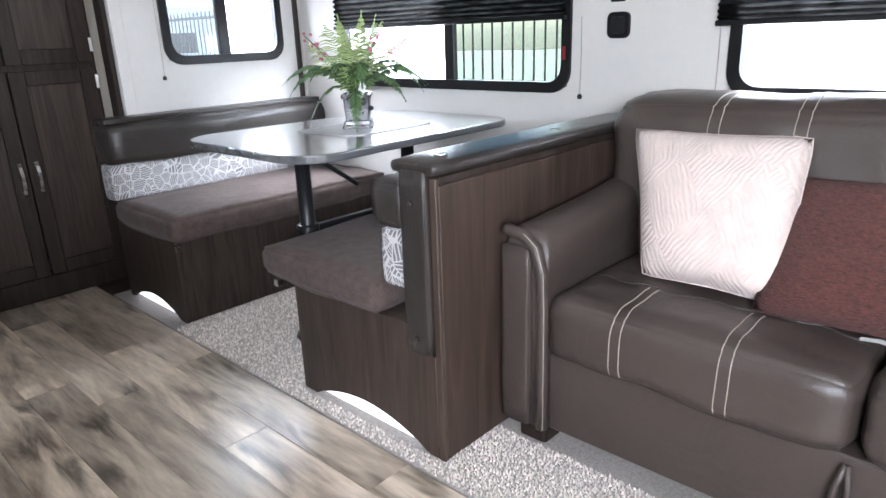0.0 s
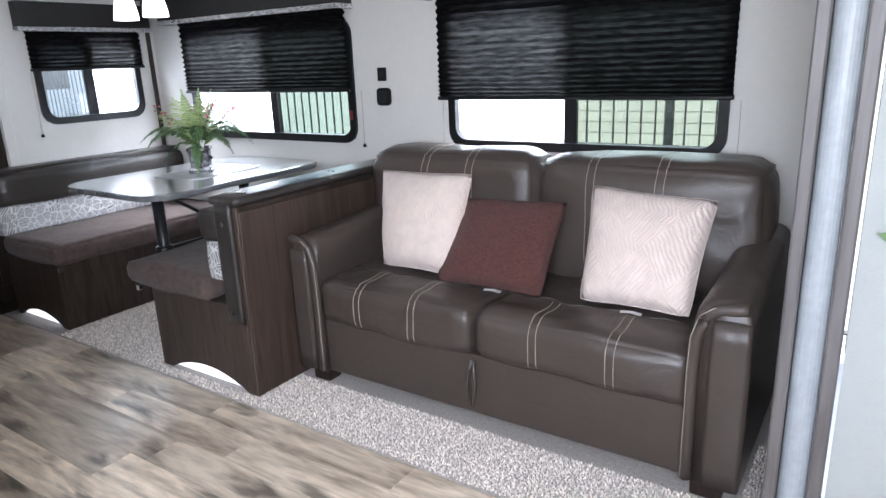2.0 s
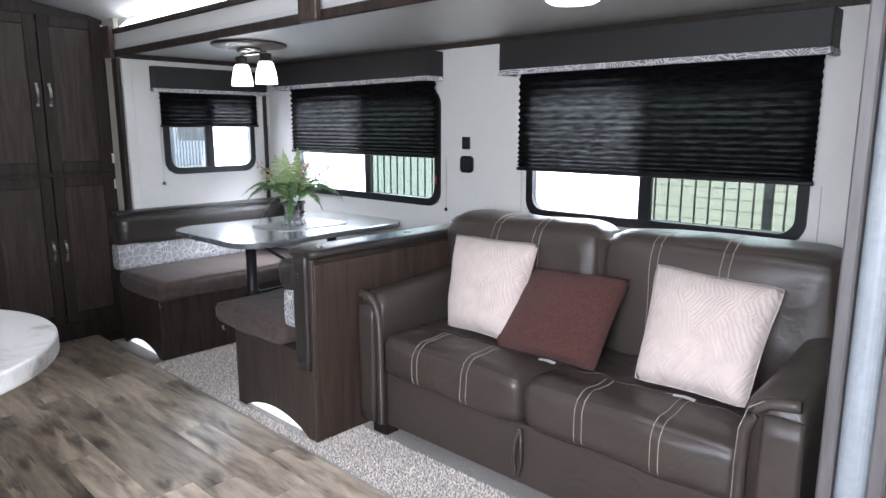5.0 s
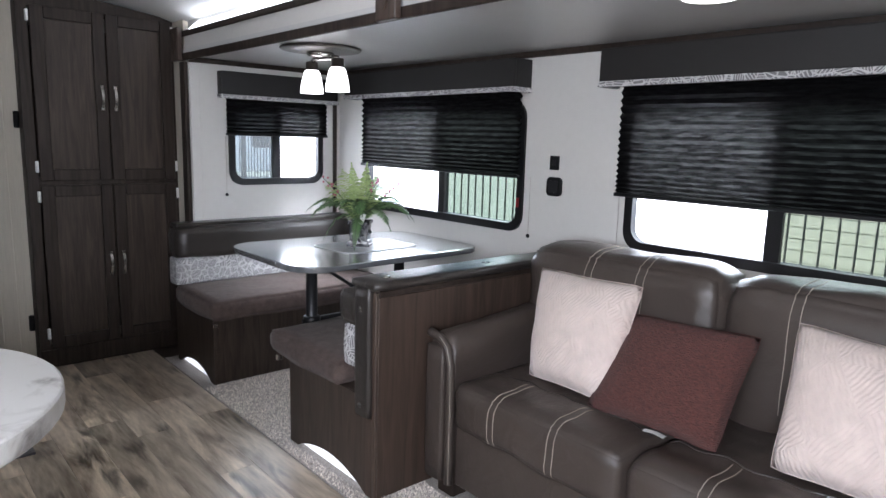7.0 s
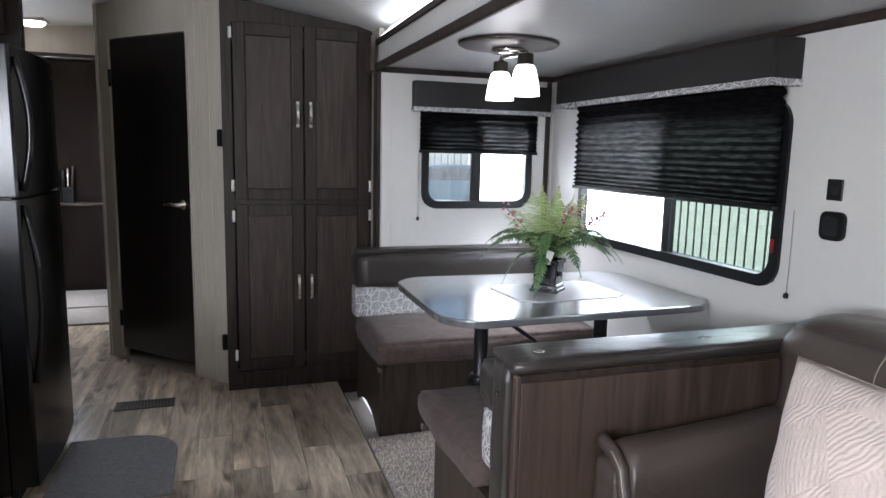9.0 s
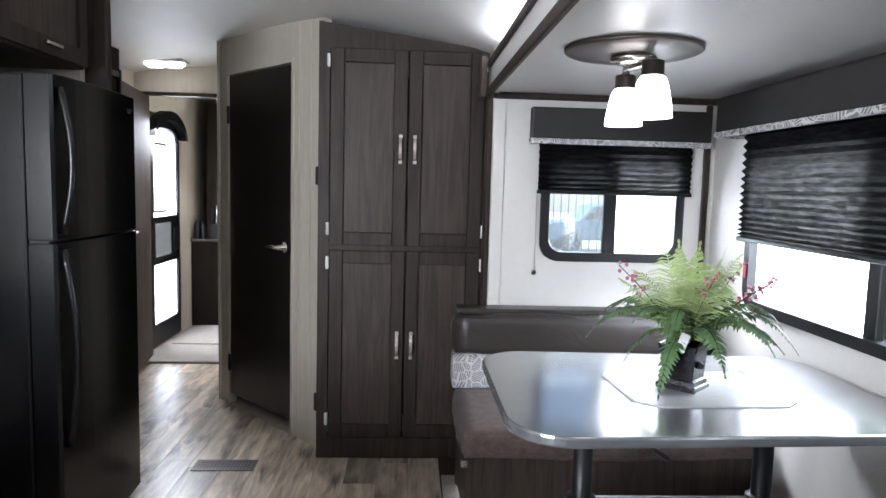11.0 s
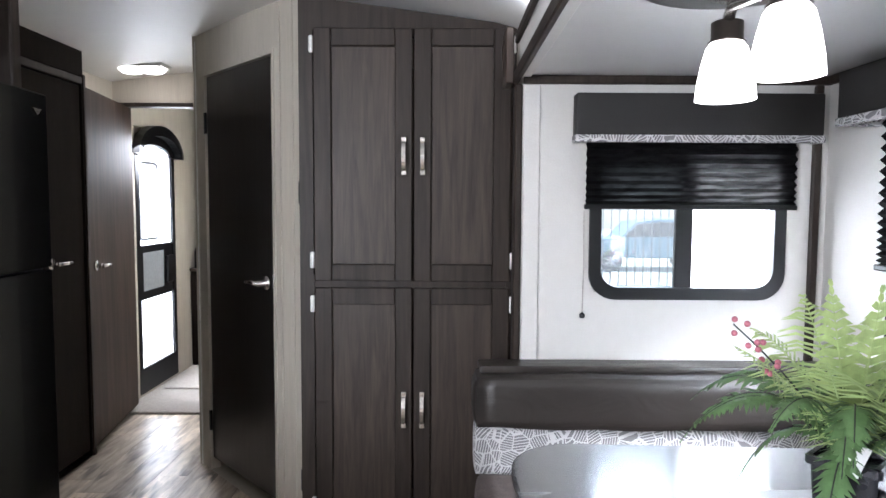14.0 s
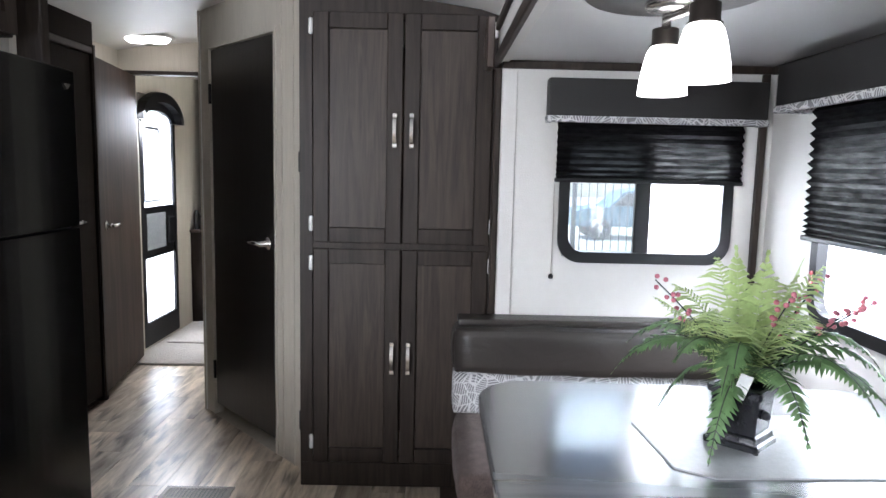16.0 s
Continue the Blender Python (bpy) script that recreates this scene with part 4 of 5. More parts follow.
def potted_fern(base, label):
    rng = random.Random(7)
    ob = thing("potted_fern", base, label, "plant")
    bx, by, bz = base
    pot = bmesh.new()
    rows = []
    prof = [(0.057, 0.0), (0.057, 0.011), (0.052, 0.014), (0.050, 0.026), (0.044, 0.030), (0.049, 0.108), (0.056, 0.112), (0.056, 0.126), (0.047, 0.126), (0.045, 0.114)]
    turn = radians(45)
    for r, h in prof:
        row = []
        for cx, cy in ((1, 1), (-1, 1), (-1, -1), (1, -1)):
            for e in ((cx, cy * 0.9), (cx * 0.9, cy)) if cx * cy < 0 else ((cx * 0.9, cy), (cx, cy * 0.9))[::-1]:
                x, y = e[0] * r, e[1] * r
                row.append(pot.verts.new((bx + x * math.cos(turn) - y * math.sin(turn), by + x * math.sin(turn) + y * math.cos(turn), bz + h)))
        rows.append(row)
    for p, q in zip(rows, rows[1:]):
        for k in range(8):
            pot.faces.new((p[k], p[(k + 1) % 8], q[(k + 1) % 8], q[k]))
    pot.faces.new(rows[0][::-1])
    pot.faces.new(rows[-1])
    bmesh.ops.recalc_face_normals(pot, faces=pot.faces)
    body = part("pot", pot, M_POT, ob, "square black ceramic pot")
    a = turn
    part("pot_knob", lathe([(0.001, 0.0), (0.011, 0.002), (0.008, 0.012), (0.001, 0.014)], (bx + 0.046 * math.cos(a), by + 0.046 * math.sin(a), bz + 0.07), 12, 0), M_STEEL, body, smooth=True)
    tag = box(-0.012, 0.012, -0.001, 0.001, -0.028, 0.028, 0)
    bmesh.ops.transform(tag, matrix=Matrix.Translation((bx + 0.070, by - 0.036, bz + 0.142)) @ Euler((0.2, 0.3, 1.1)).to_matrix().to_4x4(), verts=tag.verts)
    part("price_tag", tag, M_WHITE, ob, "white paper tag")
    top = Vector((bx, by, bz + 0.12))
    for k in range(16):
        yaw = 2 * math.pi * k / 16 + rng.uniform(-0.2, 0.2)
        fern_frond(rng.uniform(0.44, 0.53), M_FERN, M_IRON, rng, rng.uniform(0.62, 0.80), 0.040, 0.0095, 30, ob, top, yaw, rng.uniform(0.78, 1.08))
    for yaw, ln, rise in ((-0.75, 0.27, 0.75), (-2.3, 0.32, 0.8), (2.5, 0.32, 0.7)):
        fern_frond(ln, M_FERN, M_IRON, rng, 1.15, 0.034, 0.0115, 24, ob, top, yaw, rise)
    for k in range(8):
        yaw = 2 * math.pi * k / 8 + rng.uniform(-0.3, 0.3)
        fern_frond(rng.uniform(0.34, 0.42), M_FERN2, M_FERN2, rng, rng.uniform(0.20, 0.42), 0.085, 0.0048, 24, ob, top, yaw, rng.uniform(0.85, 1.30))
    for k in range(3):
        fern_frond(0.33, M_FERN2, M_FERN2, rng, 0.1, 0.045, 0.012, 18, ob, top, rng.uniform(0, 6.28), rng.uniform(1.25, 1.45))
    berry = None
    for yaw, rise, ln in ((1.2, 0.85, 0.33), (1.6, 0.75, 0.34), (1.9, 0.95, 0.33), (4.5, 0.95, 0.33), (0.2, 1.15, 0.29)):
        d = Vector((math.cos(yaw) * math.cos(rise), math.sin(yaw) * math.cos(rise), math.sin(rise)))
        pts = [top + d * ln * f + Vector((0, 0, -0.05 * f * f)) for f in (0, 0.3, 0.6, 0.8, 1.0)]
        sprig = part("berry_sprig", tube(pts, 0.0016, 5), M_IRON, ob, "sprig of pink berries")
        for j in range(12):
            c = pts[2].lerp(pts[4], j / 11) + Vector([rng.uniform(-0.014, 0.014) for _ in range(3)])
            if berry is None:
                bm = bmesh.new()
                bmesh.ops.create_icosphere(bm, subdivisions=2, radius=0.0055)
                berry = finish("berry", bm, M_PINK, True)
            o = new("berry", berry)
            o.parent, o.location = sprig, c - Vector(base)
    return ob


potted_fern((-0.922, 0.543, 0.779), "green artificial fern with pink berries in a square black pot")


# ---- sofa ----
sofa = thing("sofa", (0.88, 0.65, 0), "brown-grey leather sleeper sofa with two seats and cream stitching", "sofa")
part("base", box(0.150, 1.640, 0.235, 0.98, 0.055, 0.285, 0.012, 3), M_LEATHER, sofa)
SEATS = ((0.165, 0.873), (0.877, 1.605))


def stitches(f, us, path, parent):
    """Double rows of thread that follow a cushion's surface."""
    for u in us:
        for du in (-0.013, 0.013):
            pts = [f((u + du * 2.8, v, w)) for v, w in path]
            c = Vector((0, 0, 0))
            for q in pts:
                c += q / len(pts)
            pts = [q + (Vector((0, -1, 0)) * 0.0014 + Vector((0, 0, 0.0008))) for q in pts]
            part("stitching", tube(pts, 0.0014, 5), M_THREAD, parent)


for k, (xa, xb) in enumerate(SEATS):
    f = puffy_map(xa, xb, 0.205, 0.80, 0.275, 0.462, 0.055, 0.007, 0.012, 11 + 5 * k)
    seat = part("seat", puffy(f, 26), M_LEATHER, sofa, smooth=True)
    path = [(-0.35, 1)] + [(-0.35 - 0.65 * j / 10, 1) for j in range(1, 11)] + [(-1, 1 - 1.75 * j / 12) for j in range(1, 13)]
    stitches(f, (-0.42, 0.30) if k == 0 else (-0.36, 0.36), path, seat)
    seam = [f((-0.94 + 1.88 * j / 24, -0.30 + 0.03 * math.sin(j * 1.3), 1)) + Vector((0, 0, 0.0006)) for j in range(25)]
    part("seam", tube(seam, 0.0032, 5), M_LEATHER2, seat, smooth=True)
BACKS = ((0.050, 0.873), (0.880, 1.700))
for k, (xa, xb) in enumerate(BACKS):
    f = puffy_map(xa, xb, 0.70, 0.985, 0.40, 0.915, 0.085, 0.012, 0.012, 31 + 7 * k)
    back = part("backrest", puffy(f, 26), M_LEATHER, sofa, smooth=True)
    path = [(-1, -0.5 + 1.5 * j / 16) for j in range(17)] + [(-1 + 1.5 * j / 10, 1) for j in range(1, 11)]
    stitches(f, (-0.22, 0.30) if k == 0 else (-0.45, 0.16), path, back)


def arm(x0, x1, inner, parent):
    """A scroll-fronted arm: rounded top that rises towards the back, a padded front roll and a flat front panel."""
    bm = bmesh.new()
    n = 16
    rows = []
    for y, top in ((0.215, 0.600), (0.225, 0.622), (0.25, 0.632), (0.40, 0.640), (0.60, 0.655), (0.78, 0.675), (0.95, 0.69)):
        pts = [(x0, 0.06)]
        w = x1 - x0
        for k in range(n + 1):
            a = math.pi * (1 - k / n)
            pts.append(((x0 + x1) / 2 + w / 2 * (math.copysign(abs(math.cos(a)) ** 0.75, math.cos(a))), top - 0.07 + 0.07 * math.sin(a) ** 0.8))
        pts.append((x1, 0.06))
        rows.append([bm.verts.new((x, y, z)) for x, z in pts])
    for p, q in zip(rows, rows[1:]):
        for k in range(len(p)):
            bm.faces.new((p[k], p[(k + 1) % len(p)], q[(k + 1) % len(q)], q[k]))
    bm.faces.new(rows[0][::-1])
    bm.faces.new(rows[-1])
    bmesh.ops.recalc_face_normals(bm, faces=bm.faces)
    ob = part("arm", bm, M_LEATHER, parent, smooth=True)
    s = 1 if inner > 0 else -1
    xi = x1 if inner > 0 else x0
    xo = x0 if inner > 0 else x1
    roll = [(xi - s * 0.006, 0.205, 0.07), (xi - s * 0.006, 0.203, 0.42), (xi - s * 0.010, 0.203, 0.52), (xi - s * 0.030, 0.203, 0.585), (xi - s * 0.065, 0.203, 0.612), (xo + s * 0.012, 0.205, 0.622)]
    smooth_roll = []
    for a, b in zip(roll, roll[1:]):
        smooth_roll += [Vector(a).lerp(Vector(b), j / 4) for j in range(4)]
    smooth_roll.append(Vector(roll[-1]))
    part("front_roll", tube(smooth_roll, 0.017, 10), M_LEATHER, ob, smooth=True)
    part("stitching", tube([Vector((p.x + s * 0.012, p.y - 0.013, p.z + 0.006)) for p in smooth_roll], 0.0013, 5), M_THREAD, ob)
    part("front_panel", puffy(puffy_map(min(xo, xi - s * 0.05), max(xo, xi - s * 0.05), 0.200, 0.222, 0.062, 0.575, 0.009, 0.004, 0.001, x0), 8), M_LEATHER, ob, smooth=True)
    return ob


arm(0.030, 0.168, 1, sofa)
arm(1.602, 1.752, -1, sofa)
for x, y in ((0.11, 0.275), (1.66, 0.275), (0.11, 0.92), (1.66, 0.92)):
    part("foot", prism(round_rect(x - 0.045, x + 0.045, y - 0.04, y + 0.04, 0.012), 2, 0.001, 0.06), M_WOOD, sofa)
strap = [(0.868 + dx, 0.222 - 0.012 * b, z) for dx, b, z in ((0, 0, 0.272), (-0.012, 0.6, 0.22), (-0.016, 1, 0.16), (-0.006, 1, 0.105), (0.006, 1, 0.10), (0.016, 1, 0.16), (0.012, 0.6, 0.22), (0.004, 0, 0.272))]
part("pull_strap", tube(strap, 0.0075, 6), M_LEATHER, sofa, "folded leather pull strap", smooth=True)

pillow("throw_pillow", ((0.135, 0.70, 0.83), (0.632, 0.66, 0.845), (0.668, 0.44, 0.478), (0.300, 0.46, 0.472)), 0.17, M_CREAM, "cream quilted square pillow leaning at the sofa's arm")
pillow("throw_pillow", ((0.60, 0.66, 0.745), (1.03, 0.68, 0.76), (1.05, 0.40, 0.475), (0.60, 0.40, 0.470)), 0.13, M_MAROON, "maroon chenille square pillow tilted in the sofa's middle")
pillow("throw_pillow", ((1.115, 0.69, 0.83), (1.562, 0.66, 0.815), (1.545, 0.42, 0.484), (1.172, 0.44, 0.474)), 0.17, M_CREAM, "cream quilted square pillow leaning on the back cushion")
for x, y in ((0.83, 0.375), (1.33, 0.395)):
    bm = bmesh.new()
    g = [[bm.verts.new((x + 0.035 * i, y + 0.012 * j, 0.474 + 0.004 * ((i + j) % 2))) for i in range(3)] for j in range(3)]
    for j in range(2):
        for i in range(2):
            bm.faces.new((g[j][i], g[j][i + 1], g[j + 1][i + 1], g[j + 1][i]))
    bmesh.ops.solidify(bm, geom=bm.faces[:], thickness=0.001)
    single("pillow_tag", bm, M_WHITE, "small white cloth label lying on the leather seat", "label", "pillow labels")


# ---- lamps ----
def ceiling_lamp(x, y):
    """A wide plate with a round hub, a bent arm and two bell shades that open downwards."""
    ob = thing("ceiling_lamp", (x, y, ZS), "bronze two-light ceiling lamp with lit frosted glass shades", "lamp")
    part("canopy", lathe([(0.185, -0.001), (0.193, -0.004), (0.194, -0.010), (0.186, -0.015), (0.12, -0.020), (0.06, -0.022)], (x, y, ZS), 48), M_BRONZE, ob, smooth=True)
    part("hub", lathe([(0.062, -0.022), (0.066, -0.028), (0.064, -0.038), (0.03, -0.044)], (x - 0.01, y + 0.005, ZS), 28), M_METAL, ob, smooth=True)
    part("arm", tube([(x - 0.120, y + 0.022, ZS - 0.054), (x - 0.05, y + 0.0, ZS - 0.046), (x + 0.05, y + 0.03, ZS - 0.046), (x + 0.120, y + 0.018, ZS - 0.054)], 0.012, 10), M_METAL, ob, smooth=True)
    for dx, dy in ((-0.122, 0.022), (0.120, 0.018)):
        part("socket", lathe([(0.026, -0.056), (0.030, -0.058), (0.030, -0.092), (0.036, -0.096)], (x + dx, y + dy, ZS), 20), M_BRONZE, ob, smooth=True)
        part("shade", lathe([(0.031, -0.097), (0.039, -0.108), (0.047, -0.138), (0.054, -0.175), (0.057, -0.205), (0.057, -0.208), (0.053, -0.208), (0.044, -0.14), (0.028, -0.100)], (x + dx, y + dy, ZS), 28), M_LAMP, ob, "lit frosted glass shade", smooth=True)
    return ob


ceiling_lamp(-1.037, 0.388)
ob = thing("ceiling_light", (0.90, 0.42, ZS), "oval flush ceiling light, lit, above the sofa", "lamp", "flush ceiling lights")
part("rim", lathe([(0.10, -0.001), (0.10, -0.012), (0.092, -0.016)], (0.90, 0.42, ZS), 28), M_WHITE, ob, smooth=True)
part("diffuser", lathe([(0.090, -0.017), (0.075, -0.026), (0.02, -0.030)], (0.90, 0.42, ZS), 28), M_LAMP, ob, smooth=True)
# The first hangs in the passage; the two cabin lights are unseen, added fill.
for lx, ly in ((-3.655, -1.87), (-0.6, -1.3), (1.6, -1.3)):
    h = ceiling_height(ly)
    ob = thing("ceiling_light", (lx, ly, h), "double-domed white ceiling light, lit, on the arched ceiling; real in the passage, added in the cabin", "lamp", "flush ceiling lights")
    for dy in (-0.06, 0.06):
        part("diffuser", lathe([(0.072, -0.004), (0.070, -0.018), (0.05, -0.034), (0.01, -0.040)], (lx, ly + dy, h), 20), M_DOME, ob, smooth=True)
    part("rim", box(lx - 0.075, lx + 0.075, ly - 0.14, ly + 0.14, h - 0.008, h + 0.012, 0.004), M_WHITE, ob)

# corbels on the fascia
for x in (XS - 0.055, -0.06):
    ob = thing("corbel", (x, 0.07, 1.70), "small wooden bracket block with a diamond on the fascia", "bracket", "fascia brackets")
    part("block", box(x - 0.058, x + 0.058, 0.052, 0.0795, 1.71, 1.888, 0.004), M_WALNUT, ob)
    part("diamond", prism([(x - 0.030, 1.80), (x, 1.742), (x + 0.030, 1.80), (x, 1.858)], 1, 0.046, 0.0515), M_WALNUT, ob)


# ---- pantry ----
PX, PY0, PY1 = -2.235, -0.668, 0.112
pantry = thing("pantry_cabinet", (PX - 0.25, (PY0 + PY1) / 2, 0), "tall dark-stained four-door pantry cabinet", "cabinet")
part("side_panel", prism([(PY0, 0.002), (PY0 + 0.018, 0.002), (PY0 + 0.018, 2.055), (PY0, 2.06)], 0, PX - 0.5, PX - 0.002), M_WOOD, pantry)
part("side_panel", prism([(PY1 - 0.018, 0.002), (PY1, 0.002), (PY1, 1.955), (PY1 - 0.018, 1.96)], 0, PX - 0.5, PX - 0.002), M_WOOD, pantry)
part("face_frame", ring([(PY0, 0.002), (PY1, 0.002), (PY1, 1.955), (PY0, 2.06)], [(PY0 + 0.05, 0.13), (PY1 - 0.03, 0.13), (PY1 - 0.03, 1.90), (PY0 + 0.05, 1.93)], 0, PX - 0.02, PX), M_WOOD, pantry)
part("mid_rail", box(PX - 0.02, PX - 0.001, PY0 + 0.05, PY1 - 0.03, 0.995, 1.061, 0.001), M_WOOD, pantry)
part("back_panel", box(PX - 0.5, PX - 0.48, PY0 + 0.02, PY1 - 0.02, 0.05, 1.9, 0), M_WOOD, pantry)
part("toe_kick", box(PX - 0.001, PX + 0.004, PY0 + 0.002, PY1 - 0.002, 0.003, 0.105, 0.001), M_WOOD, pantry)


def shaker_door(y0, y1, z0, z1, handle_y, handle_z, parent):
    """A framed door: stiles, rails and a recessed panel with a bar handle."""
    x0, x1 = PX + 0.001, PX + 0.021
    s = 0.062
    door = part("door", box(x0, x1, y0, y0 + s, z0, z1, 0.003), M_WOOD, parent)
    part("stile", box(x0, x1, y1 - s, y1, z0, z1, 0.003), M_WOOD, door)
    part("rail", box(x0, x1 - 0.001, y0 + s + 0.0005, y1 - s - 0.0005, z0, z0 + s, 0.003), M_WOOD, door)
    part("rail", box(x0, x1 - 0.001, y0 + s + 0.0005, y1 - s - 0.0005, z1 - s, z1, 0.003), M_WOOD, door)
    part("recessed_panel", box(x0, x1 - 0.012, y0 + s + 0.0005, y1 - s - 0.0005, z0 + s + 0.0005, z1 - s - 0.0005, 0.001), M_PANEL, door)
    h = bmesh.new()
    bow = [(x1 + 0.006 + 0.022 * math.sin(math.pi * k / 10) ** 0.6, handle_z - 0.056 + 0.0112 * k) for k in range(11)]
    inner_bow = [(x - 0.007, z) for x, z in bow]
    t = prism([(x, z) for x, z in bow] + inner_bow[::-1], 1, handle_y - 0.007, handle_y + 0.007)
    join(h, t)
    for dz in (-0.058, 0.058):
        box(x1 + 0.0005, x1 + 0.010, handle_y - 0.010, handle_y + 0.010, handle_z + dz - 0.010, handle_z + dz + 0.010, 0.002, bm=h)
    part("handle", h, M_METAL, door, "brushed nickel handle")
    return door


for z0, z1, hz in ((1.04, 1.940, 1.490), (0.115, 1.016, 0.567)):
    shaker_door(-0.611, -0.259, z0, z1, -0.289, hz, pantry)
    shaker_door(-0.253, 0.093, z0, z1, -0.222, hz, pantry)
for z in (1.885, 1.115, 0.955, 0.20):
    part("hinge", lathe([(0.006, -0.03), (0.009, -0.026), (0.009, 0.026), (0.006, 0.03)], (PX + 0.010, -0.621, z), 10), M_WHITE, pantry, "white hinge barrel", smooth=True)
    part("hinge", lathe([(0.006, -0.03), (0.009, -0.026), (0.009, 0.026), (0.006, 0.03)], (PX + 0.010, 0.102, z), 10), M_WHITE, pantry, "white hinge barrel", smooth=True)

# ---- bathroom wall at an angle, with its dark door ----
A, B = Vector((-2.340, -0.656, 0)), Vector((-3.113, -1.366, 0))
AD = (B - A).normalized()
AN = Vector((-AD.y, AD.x, 0))
if AN.dot(Vector((1, -0.5, 0))) < 0:
    AN = -AN
ALEN = (B - A).length
AROT = Matrix(((AD.x, AN.x, 0, A.x), (AD.y, AN.y, 0, A.y), (0, 0, 1, 0), (0, 0, 0, 1)))


def angled(bm):
    bmesh.ops.transform(bm, matrix=AROT, verts=bm.verts)
    bmesh.ops.recalc_face_normals(bm, faces=bm.faces)
    return bm


D0, D1 = 0.275, 0.940
shell("wall_bathroom", angled(wall_with_hole(0, ALEN, -0.02, 2.16, [(D0, D1, 0.0, 1.925)], 1, -0.04, 0.0)), M_BEIGE, "beige grained wallboard with the bathroom doorway", "wall")
shell("wall_hall", box(-6.25, -3.100, -1.374, -1.334, -0.02, 2.16, 0), M_BEIGE, "beige wall along the passage to the rear", "wall")
shell("trim_wall_edge", angled(box(ALEN - 0.02, ALEN + 0.006, 0.006, 0.008, 0.0, 2.1, 0.003)), M_WHITE, "pale corner strip at the passage", "trim")
shell("trim_batten", angled(box(0.105, 0.118, 0.001, 0.006, 0.0, 2.1, 0.002)), M_BEIGE, "beige batten strip on the bathroom wall", "trim")
shell("trim_batten_b", angled(box(0.205, 0.216, 0.001, 0.006, 0.0, 2.1, 0.002)), M_BEIGE, "beige batten strip beside the bathroom door", "trim")
bm = angled(ring([(D0 - 0.018, 0.002), (D1 + 0.018, 0.002), (D1 + 0.018, 1.943), (D0 - 0.018, 1.943)], [(D0 + 0.002, 0.001), (D1 - 0.002, 0.001), (D1 - 0.002, 1.923), (D0 + 0.002, 1.923)], 1, -0.045, 0.005))
shell("trim_door_casing", bm, M_BEIGE, "beige casing of the bathroom door", "trim")
ob = thing("door_bathroom", A + AD * 0.5, "black-brown laminate bathroom door, shut, with a nickel lever", "door", kind="structure")
part("leaf", angled(box(D0 + 0.005, D1 - 0.005, -0.034, -0.006, 0.060, 1.918, 0.003)), M_BLACKDOOR, ob)
hb = bmesh.new()
lathe([(0.030, -0.005), (0.030, 0.004), (0.013, 0.008), (0.013, 0.046), (0.006, 0.050)], (D0 + 0.070, 0.0, 0.985), 20, 1, bm=hb)
tube([(D0 + 0.062, 0.044, 0.985), (D0 + 0.11, 0.050, 0.988), (D0 + 0.165, 0.046, 0.984)], 0.011, 10, bm=hb, taper=0.8)
part("door_handle", angled(hb), M_METAL, ob, "brushed nickel lever handle", smooth=True)
for z in (0.25, 1.70):
    part("hinge", angled(box(D1 - 0.012, D1 + 0.004, -0.004, 0.008, z - 0.05, z + 0.05, 0.002)), M_BLACK, ob)
part("strike_plate", angled(box(D0 - 0.004, D0 + 0.006, -0.003, 0.006, 0.97, 1.03, 0.002)), M_METAL, ob)
shell("floor_bathroom", angled(box(0.05, ALEN - 0.1, -0.45, -0.045, -0.03, 0.002, 0)), M_BEIGE, "pale bathroom floor seen under the door", "floor")
for z in (1.36, 0.245):
    single("door_latch", angled(box(0.004, 0.030, 0.0065, 0.030, z - 0.045, z + 0.045, 0.008, 2)), M_BLACK, "black plastic travel latch on the pantry's edge", "latch", "travel latches")

# ---- fridge and its enclosure ----
FX0, FX1, FY = -1.845, -1.235, -1.335      # refrigerator: far and near side, front
fr = thing("refrigerator", (-1.54, -1.69, 0), "tall glossy black two-door refrigerator", "refrigerator")
part("cabinet_body", box(FX0, FX1, -2.02, FY - 0.092, 0.03, 1.640, 0.01, 2), M_GLOSSBLACK, fr)


def fridge_door(z0, z1, hz0, hz1, parent):
    """A bowed door with a long curved handle near its opening side."""
    pts = [(FX1, FY - 0.088), (FX1, FY - 0.014)]
    for k in range(11):
        f = k / 10
        pts.append((FX1 - 0.007 - (FX1 - FX0 - 0.014) * f, FY - 0.004 + 0.016 * math.sin(math.pi * f)))
    pts += [(FX0, FY - 0.014), (FX0, FY - 0.088)]
    d = part("fridge_door", prism(pts, 2, z0, z1, r=0.004), M_GLOSSBLACK, parent)
    c = [(FX1 - 0.030, FY + 0.004 + 0.034 * math.sin(math.pi * j / 12), hz0 + (hz1 - hz0) * j / 12) for j in range(13)]
    part("handle", tube(c, 0.012, 8), M_GLOSSBLACK, d, smooth=True)


part("gasket", box(FX0 + 0.008, FX1 - 0.008, FY - 0.090, FY - 0.03, 1.108, 1.128, 0), M_BLACK, fr)
fridge_door(1.124, 1.640, 1.145, 1.60, fr)
fridge_door(0.06, 1.116, 0.45, 1.095, fr)
part("badge", prism([(FX0 + 0.045, 1.592), (FX0 + 0.085, 1.592), (FX0 + 0.065, 1.572)], 1, FY - 0.001, FY + 0.006), M_METAL, fr)
part("base_grille", box(FX0 + 0.01, FX1 - 0.01, FY - 0.10, FY - 0.075, 0.002, 0.055, 0.002), M_BLACK, fr)
shell("wall_fridge_side", box(-1.215, -1.180, -2.40, -1.615, 0, 2.14, 0), M_WALL, "pale panel between stove and refrigerator", "wall")
